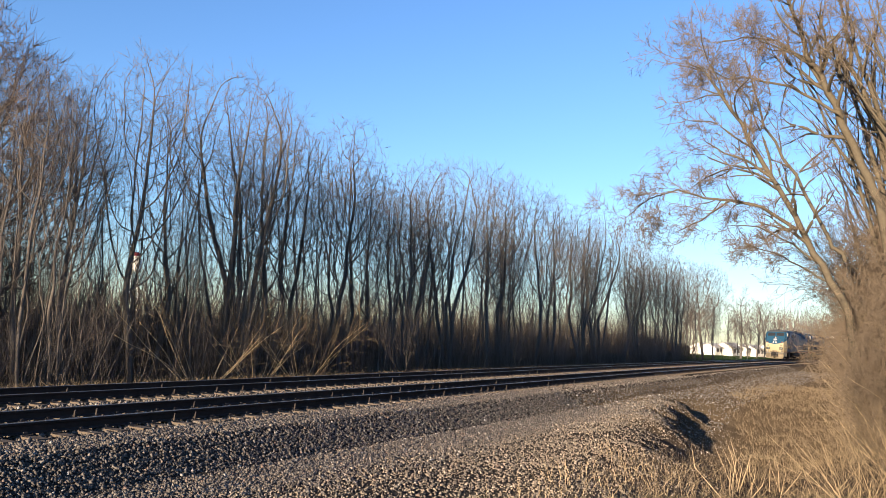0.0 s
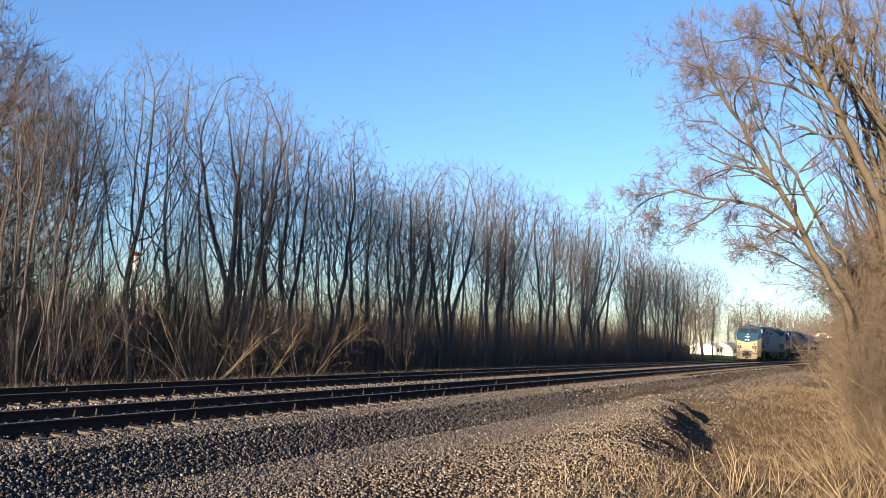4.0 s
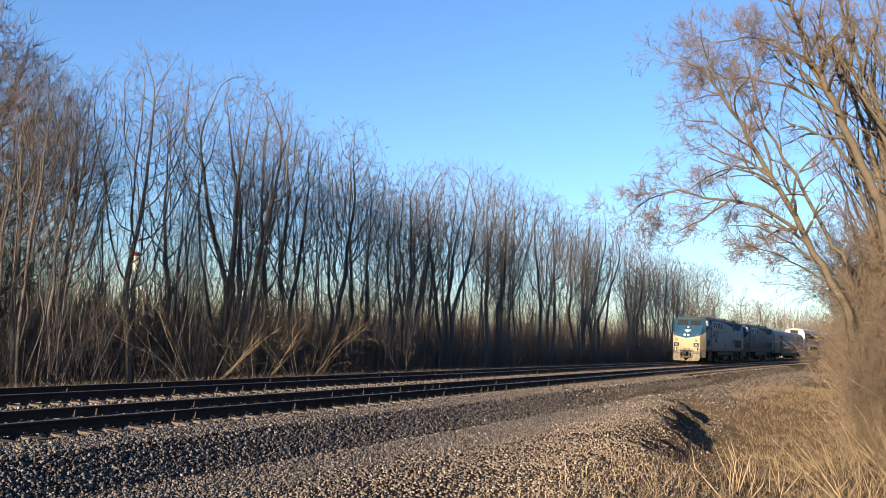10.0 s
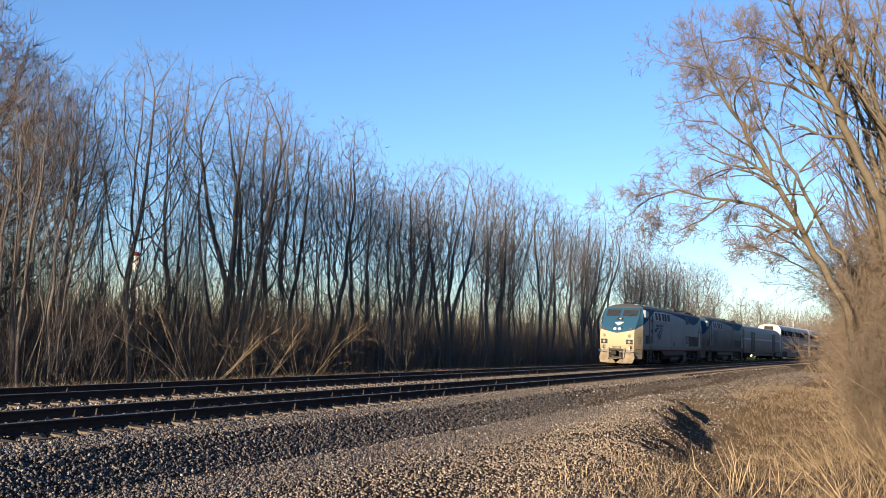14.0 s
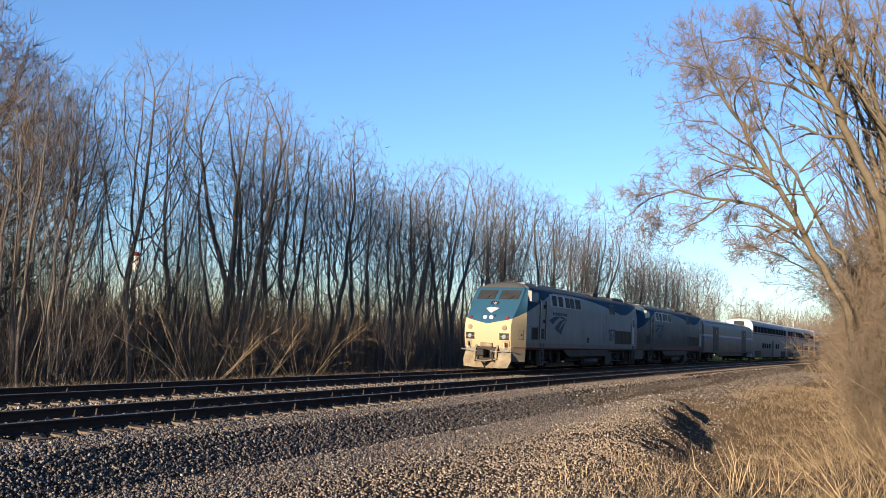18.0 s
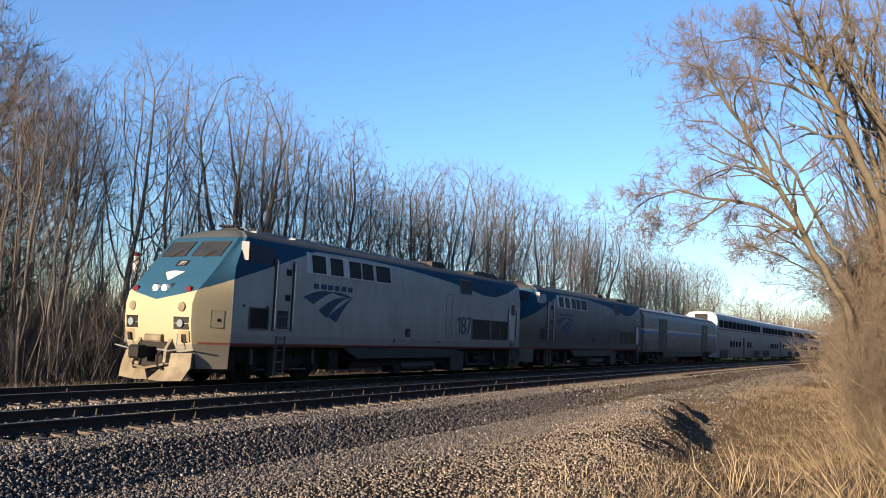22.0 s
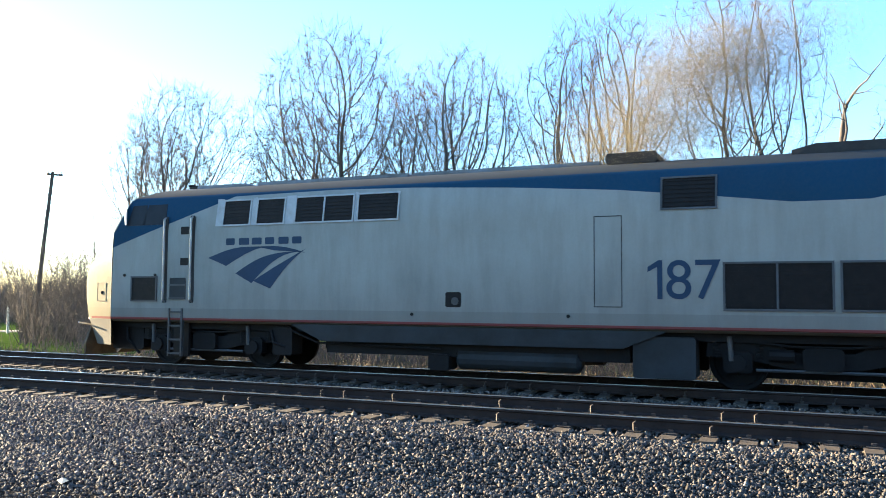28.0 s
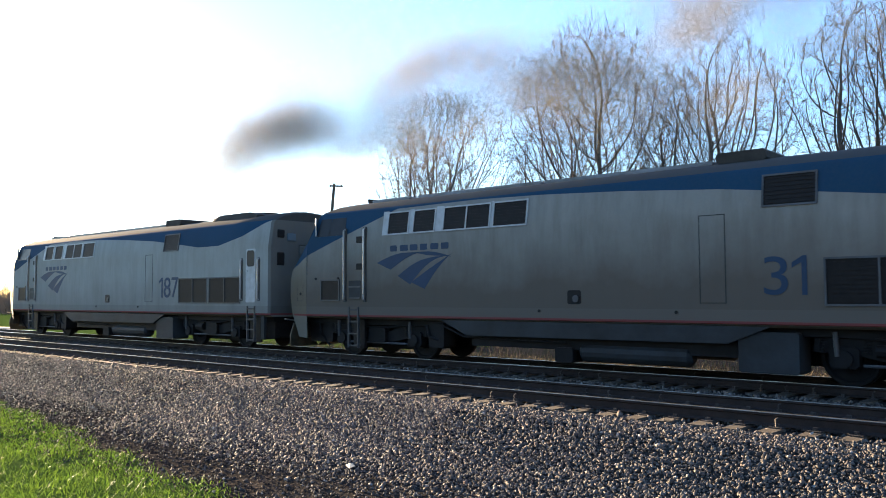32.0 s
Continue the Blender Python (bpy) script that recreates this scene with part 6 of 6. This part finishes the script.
thicket("fallen_stalks", "fallen tan stalks matted over the gully", 1500, gully_floor, (0.25, 0.6), 0.006, 61, "stalk", 1.3)
thicket("gully_weeds", "thin brown weeds on the gully slope", 1600, gully_floor, (0.25, 0.8), 0.005, 62, "straw", 0.4)
thicket("scrub", "bare scrub at the edge of the field", 2600, left_scrub, (0.6, 4.4), 0.022, 52, "twig_dark")
thicket("low_scrub", "low bare scrub behind the tracks", 2400, behind_train, (0.5, 2.6), 0.012, 53)
thicket("far_woods", "grey-brown band of bare woods beyond the field", 28000, distant, (2.0, 7.0), 0.075, 54, "far_wood", 0.12)
blades("dry_grass_far_side", "matted dry grass along the far side of the tracks", 26000, dry_strip, (0.12, 0.45), 0.012, "straw", 31)
blades("dry_grass_bank", "dry golden grass on the near bank", 30000, bank_grass, (0.05, 0.32), 0.006, "straw", 32)
blades("dry_weeds", "thin dry weeds at the edge of the gravel", 1500, near_weeds, (0.12, 0.5), 0.003, "stalk", 33)
blades("green_lawn", "fresh green grass beside the gravel", 70000, lawn, (0.04, 0.13), 0.007, "grass", 34)


# ---- far things ----
def house(x, y, w, d, h, turn):
    ob = tagged(new("house"), "low white house with a pitched grey roof beyond a field", "house", "houses beyond the field")
    ob.matrix_basis = pose(x, y, float(ground_z(x, y)), 0, 0, turn)
    part("wall", Mesh().prism([(-w / 2, 0), (w / 2, 0), (w / 2, h), (0, h + w * 0.22), (-w / 2, h)], -d / 2, d / 2), "house_white", ob)
    for s in (-1, 1):
        part("roof", Mesh().prism([(0, h + w * 0.22 + 0.02), (s * (w / 2 + 0.4), h - 0.16), (s * (w / 2 + 0.4), h), (0, h + w * 0.22 + 0.2)], -d / 2 - 0.4, d / 2 + 0.4), "house_roof", ob)
        for k in (-0.28, 0.05, 0.3):
            part("window", Mesh().box(s * (w / 2 - 0.02), s * (w / 2 + 0.05), d * k - 0.6, d * k + 0.6, 0.9, 2.0), "glass", ob)
    part("door", Mesh().box(-0.5, 0.5, -d / 2 - 0.06, -d / 2 + 0.02, 0, 2.05), "house_roof", ob)


for x, y, w, d, h, turn in ((262, 50.5, 5.0, 7.5, 2.3, 75), (258, 46.5, 5.0, 7.0, 2.2, 68), (262, 43.0, 6.0, 8.0, 2.4, 75), (268, 40.0, 5.0, 8.0, 2.3, 80), (272, 37.0, 5.5, 9.0, 2.2, 70), (276, 33.5, 5.0, 8.0, 2.4, 78), (285, 31.0, 6.0, 9.0, 2.6, 70)):
    house(x, y, w, d, h, turn)
for k in range(15):
    x = rnd.uniform(300, 350)
    plant(f"far{rnd.randrange(3)}", x, x * rnd.uniform(0.11, 0.23), rnd.uniform(1.4, 1.9), rnd.uniform(0, 360), "trees behind the houses", label="tall pale bare tree behind white houses")
for k in range(32):
    x = rnd.uniform(165, 300)
    plant(rnd.choice(("far0", "far1", "far2", "shrub0", "shrub1")), x, float(track_y(x)) + rnd.uniform(6, 24), rnd.uniform(0.9, 1.4), rnd.uniform(0, 360), "woods at the far bend")
plant("loose0", 150.0, 29.0, 1.2, 0, "woods at the far bend")
for k in range(12):
    plant(rnd.choice(("far0", "far1", "far2", "shrub0", "shrub2")), rnd.uniform(-150, 260), rnd.uniform(75, 130), rnd.uniform(0.9, 1.5), rnd.uniform(0, 360), "far trees")


def utility_pole(x, y, h):
    ob = tagged(new("utility_pole"), "weathered wooden utility pole with a crossarm", "utility pole")
    ob.matrix_basis = pose(x, y, float(ground_z(x, y)), 0, 0, 55)
    part("shaft", Mesh().tube([(0, 0, -0.5), (0.4, 0, h * 0.5), (0.86, 0, h)], [0.17, 0.14, 0.11], 10), "pole", ob)
    part("crossarm", Mesh().box(0.5, 1.5, -0.06, 0.06, h - 0.25, h - 0.13), "pole", ob)
    for q in (0.6, 1.4):
        part("insulator", Mesh().tube([(q, 0, h - 0.13), (q, 0, h + 0.02)], [0.05, 0.03], 8), "frame_white", ob)


utility_pole(-47.5, 40.0, 11.2)


def equipment_cabinet(x, y):
    ob = tagged(new("equipment_cabinet"), "white metal equipment cabinet with a peaked roof beside the tracks", "cabinet")
    ob.matrix_basis = pose(x, y, float(ground_z(x, y)), 0, 0, 68) @ Matrix.Diagonal((0.9, 0.9, 1.15, 1))
    part("body", Mesh().box(-1.25, 1.25, -0.9, 0.9, 0.1, 2.1, 0.03), "cabinet", ob)
    part("roof", Mesh().prism([(-1.35, 2.1), (1.35, 2.1), (0.9, 2.3), (0, 2.42), (-0.9, 2.3)], -1.0, 1.0), "cabinet", ob)
    part("vent_pipe", Mesh().tube([(0.2, 0, 2.35), (0.2, 0, 2.85)], 0.08, 8), "cabinet", ob)
    part("door", Mesh().box(-0.5, 0.45, -0.93, -0.88, 0.2, 2.0, 0.02), "cabinet", ob)
    part("plinth", Mesh().box(-1.3, 1.3, -0.95, 0.95, -0.3, 0.1), "plate", ob)


equipment_cabinet(-46.8, 24.2)


def plain_pole(x, y, h, tilt):
    ob = tagged(new("utility_pole"), "bare leaning wooden pole beside the road", "utility pole")
    ob.matrix_basis = pose(x, y, float(ground_z(x, y)), 0, tilt, 0)
    part("shaft", Mesh().tube([(0, 0, -0.5), (0.02, 0, h * 0.5), (0, 0, h)], [0.16, 0.13, 0.10], 10), "pole", ob)
    part("guard", Mesh().tube([(0.16, 0.05, -0.3), (0.15, 0.05, 1.9)], 0.05, 6), "cabinet", ob, "pale cable guard")


plain_pole(-49.6, 32.0, 7.4, 1.5)
for x, y, tilt in ((-66.0, 51.8, 14), (-54.2, 43.4, 16)):
    post = tagged(new("marker_post"), "leaning white marker post in dry grass", "post", "posts beside the road")
    post.matrix_basis = pose(x, y, float(ground_z(x, y)), 0, tilt, -40)
    part("shaft", Mesh().tube([(0, 0, -0.3), (0, 0, 2.0), (0, 0, 2.15)], [0.09, 0.08, 0.03], 8), "house_white", post)


def side_road():
    """A narrow road that runs up to the tracks."""
    u = np.linspace(-21, 60, 82)
    w = np.array((-2.4, -2.0, 2.0, 2.4))
    x = -62 + 0.54 * u[:, None] - 0.84 * w[None]
    y = 40 + 0.84 * u[:, None] + 0.54 * w[None]
    z = ground_z(x, y) + np.array((-0.03, 0.06, 0.06, -0.03))
    v = np.stack([x, y, z], -1).reshape(-1, 3)
    i = (np.arange(81)[:, None] * 4 + np.arange(3)).ravel()
    me = arrays("road", v, np.stack([i, i + 4, i + 5, i + 1], -1), MAT["road"])
    tagged(new("road", me), "narrow grey road leading up to the tracks", "road", kind="structure")


side_road()


def water_tower(x, y):
    ob = tagged(new("water_tower"), "white water tower with a red top far behind the woods", "water tower")
    ob.matrix_basis = pose(x, y, float(ground_z(x, y)))
    part("tank", Mesh().tube([(0, 0, 21), (0, 0, 22), (0, 0, 25.5), (0, 0, 27)], [1.2, 2.6, 2.6, 1.0], 20), "house_white", ob)
    part("cap", Mesh().tube([(0, 0, 27), (0, 0, 28.2), (0, 0, 28.6)], [2.4, 1.6, 0.3], 20), "red_lamp", ob)
    for k in range(4):
        a = k * 1.571
        part("leg", Mesh().tube([(2.8 * math.cos(a), 2.8 * math.sin(a), 0), (1.6 * math.cos(a), 1.6 * math.sin(a), 22)], 0.15, 6), "house_white", ob)


water_tower(217, 250)


def scrap(x, y, size, turn, label):
    ob = tagged(new("litter", Mesh().add([(-size, -0.05, 0), (size, -0.03, 0.01), (size * 0.8, 0.06, 0.035), (-size * 0.7, 0.05, 0.03), (0, 0, 0.055)],
                                        [(0, 1, 4), (1, 2, 4), (2, 3, 4), (3, 0, 4), (3, 2, 1, 0)]).data("litter", MAT["litter"])), label, "litter")
    ob.matrix_basis = pose(x, y, float(ground_z(x, y)) + 0.02, 0, 0, turn)


scrap(-9.1, 8.2, 0.16, -35, "pale strip of litter on the gravel")
scrap(17.6, 2.5, 0.07, 20, "small white scrap of litter in the gully")


# ---- exhaust: loose puffs of fine soot ----
def puff_mesh(seed):
    """A soft ball of tiny flecks, dense in its middle."""
    rng = np.random.default_rng(seed)
    n = 50000
    p = rng.normal(0, 1, (n, 3)) * (0.85 + 0.10 * seed, 0.46 + 0.05 * seed, 0.40 + 0.05 * seed)
    p += 0.16 * np.sin(p[:, [1, 2, 0]] * 6 + seed)
    p = np.clip(p, (-2.4, -1.0, -1.0), (2.4, 1.0, 1.0)) * (1 - 0.1 * rng.random((n, 1)))
    v = p[:, None, :] + rng.normal(0, 0.0044, (n, 3, 3))
    return arrays("puff", v.reshape(-1, 3), np.arange(n * 3).reshape(-1, 3), MAT["smoke"])


smoke = tagged(new("exhaust_smoke"), "thin brown exhaust smoke drifting up behind the locomotive", "smoke")
PUFFS = []
puff_kinds = [puff_mesh(k) for k in range(4)]
rp = random.Random(3)
for k in range(66):
    p = new("puff", puff_kinds[k % 4])
    p.parent = smoke
    PUFFS.append((p, 27.2 + 4.2 * (k + rp.random()) / 66, rp.uniform(-0.5, 0.5), rp.uniform(-0.3, 0.3), rp.uniform(0.8, 1.12), rp.uniform(-5, 5)))


# ---- what moves ----
# seconds and the lead locomotive's run along the track
RUN = ((0, -138.45), (3.5, -120.75), (6, -108.1), (9, -92.5), (13, -71.4), (16.5, -53.1), (17, -50.5), (17.5, -47.88), (18, -45.40), (18.5, -42.89), (19, -40.37), (19.5, -37.86), (20, -35.36), (20.5, -32.87), (21, -30.39), (21.5, -27.92), (22, -25.43), (22.5, -22.93), (23, -20.47), (23.5, -17.85), (24, -15.32), (24.5, -12.65), (25, -10.04), (25.5, -7.39), (27.5, 3.56), (28, 6.39), (28.5, 9.27), (29, 12.19), (29.5, 15.16), (30, 18.17), (30.5, 21.28), (31, 24.38), (31.5, 27.49), (32, 30.65))
NODES_X = np.arange(-200.0, 420.0, 0.5)
LENGTHS = np.concatenate([[0], np.cumsum(np.hypot(0.5, np.diff(track_y(NODES_X))))])
LENGTHS -= np.interp(0.0, NODES_X, LENGTHS)


def car_pose(run, back):
    """The pose of a car whose middle lies back metres behind the lead locomotive's."""
    x = float(np.interp(back + 0.145 - run, LENGTHS, NODES_X))
    return pose(x, float(track_y(x)), 0, 0, 0, 180 + math.degrees(math.atan(track_slope(x))))


def motions():
    for car, back in TRAIN:
        walk(car, [(t, car_pose(s, back)) for t, s in RUN])
    ts, ss = [t for t, _ in RUN], [s for _, s in RUN]
    steps = np.arange(0, 32.01, 4 / 30)
    for ws in WHEELS:
        x = ws.location.x
        rows = []
        for t in steps:
            turn = math.degrees((np.interp(t, ts, ss) - ss[0]) / 0.508) % 360
            rows.append((float(t), Matrix.Translation((x, 0, 0.508)) @ Matrix.Rotation(radians(turn), 4, "Y")))
        walk(ws, rows)
    # a puff rides in the engine until it is blown out, then rises and lags behind
    for p, out, dx, dy, lift, turn in PUFFS:
        rows = []
        ages = [0.0, 0.06, 0.14, 0.3, 0.6, 1.0, 1.6, 2.4, 3.4, 4.6, 6.0]
        for t in [0.0] + [q for q in ts if 0 < q < out] + [out + g for g in ages if out + g < 31.9] + [32.0]:
            m = car_pose(float(np.interp(min(t, out), ts, ss)), 0.0) @ Matrix.Translation((-3.25, 0, 2.7))
            age = max(0.0, t - out)
            late = max(0.0, age - 0.9)
            x = m.translation.x - 2.6 * (1 - math.exp(-age / 0.5)) + dx * (age * 1.4 + late * 1.6)
            z = m.translation.z + 1.2 * (1 - math.exp(-age / 0.06)) + (3.4 * (1 - math.exp(-age / 0.5)) + 0.15 * age) * lift
            rows.append((t, pose(x, m.translation.y + dy * (age + 2.5 * late), z + (lift - 0.96) * 3.2 * late, 0, 0, turn * (1 + 3 * age) + math.degrees(math.atan(track_slope(m.translation.x))))))
        walk(p, rows)


motions()
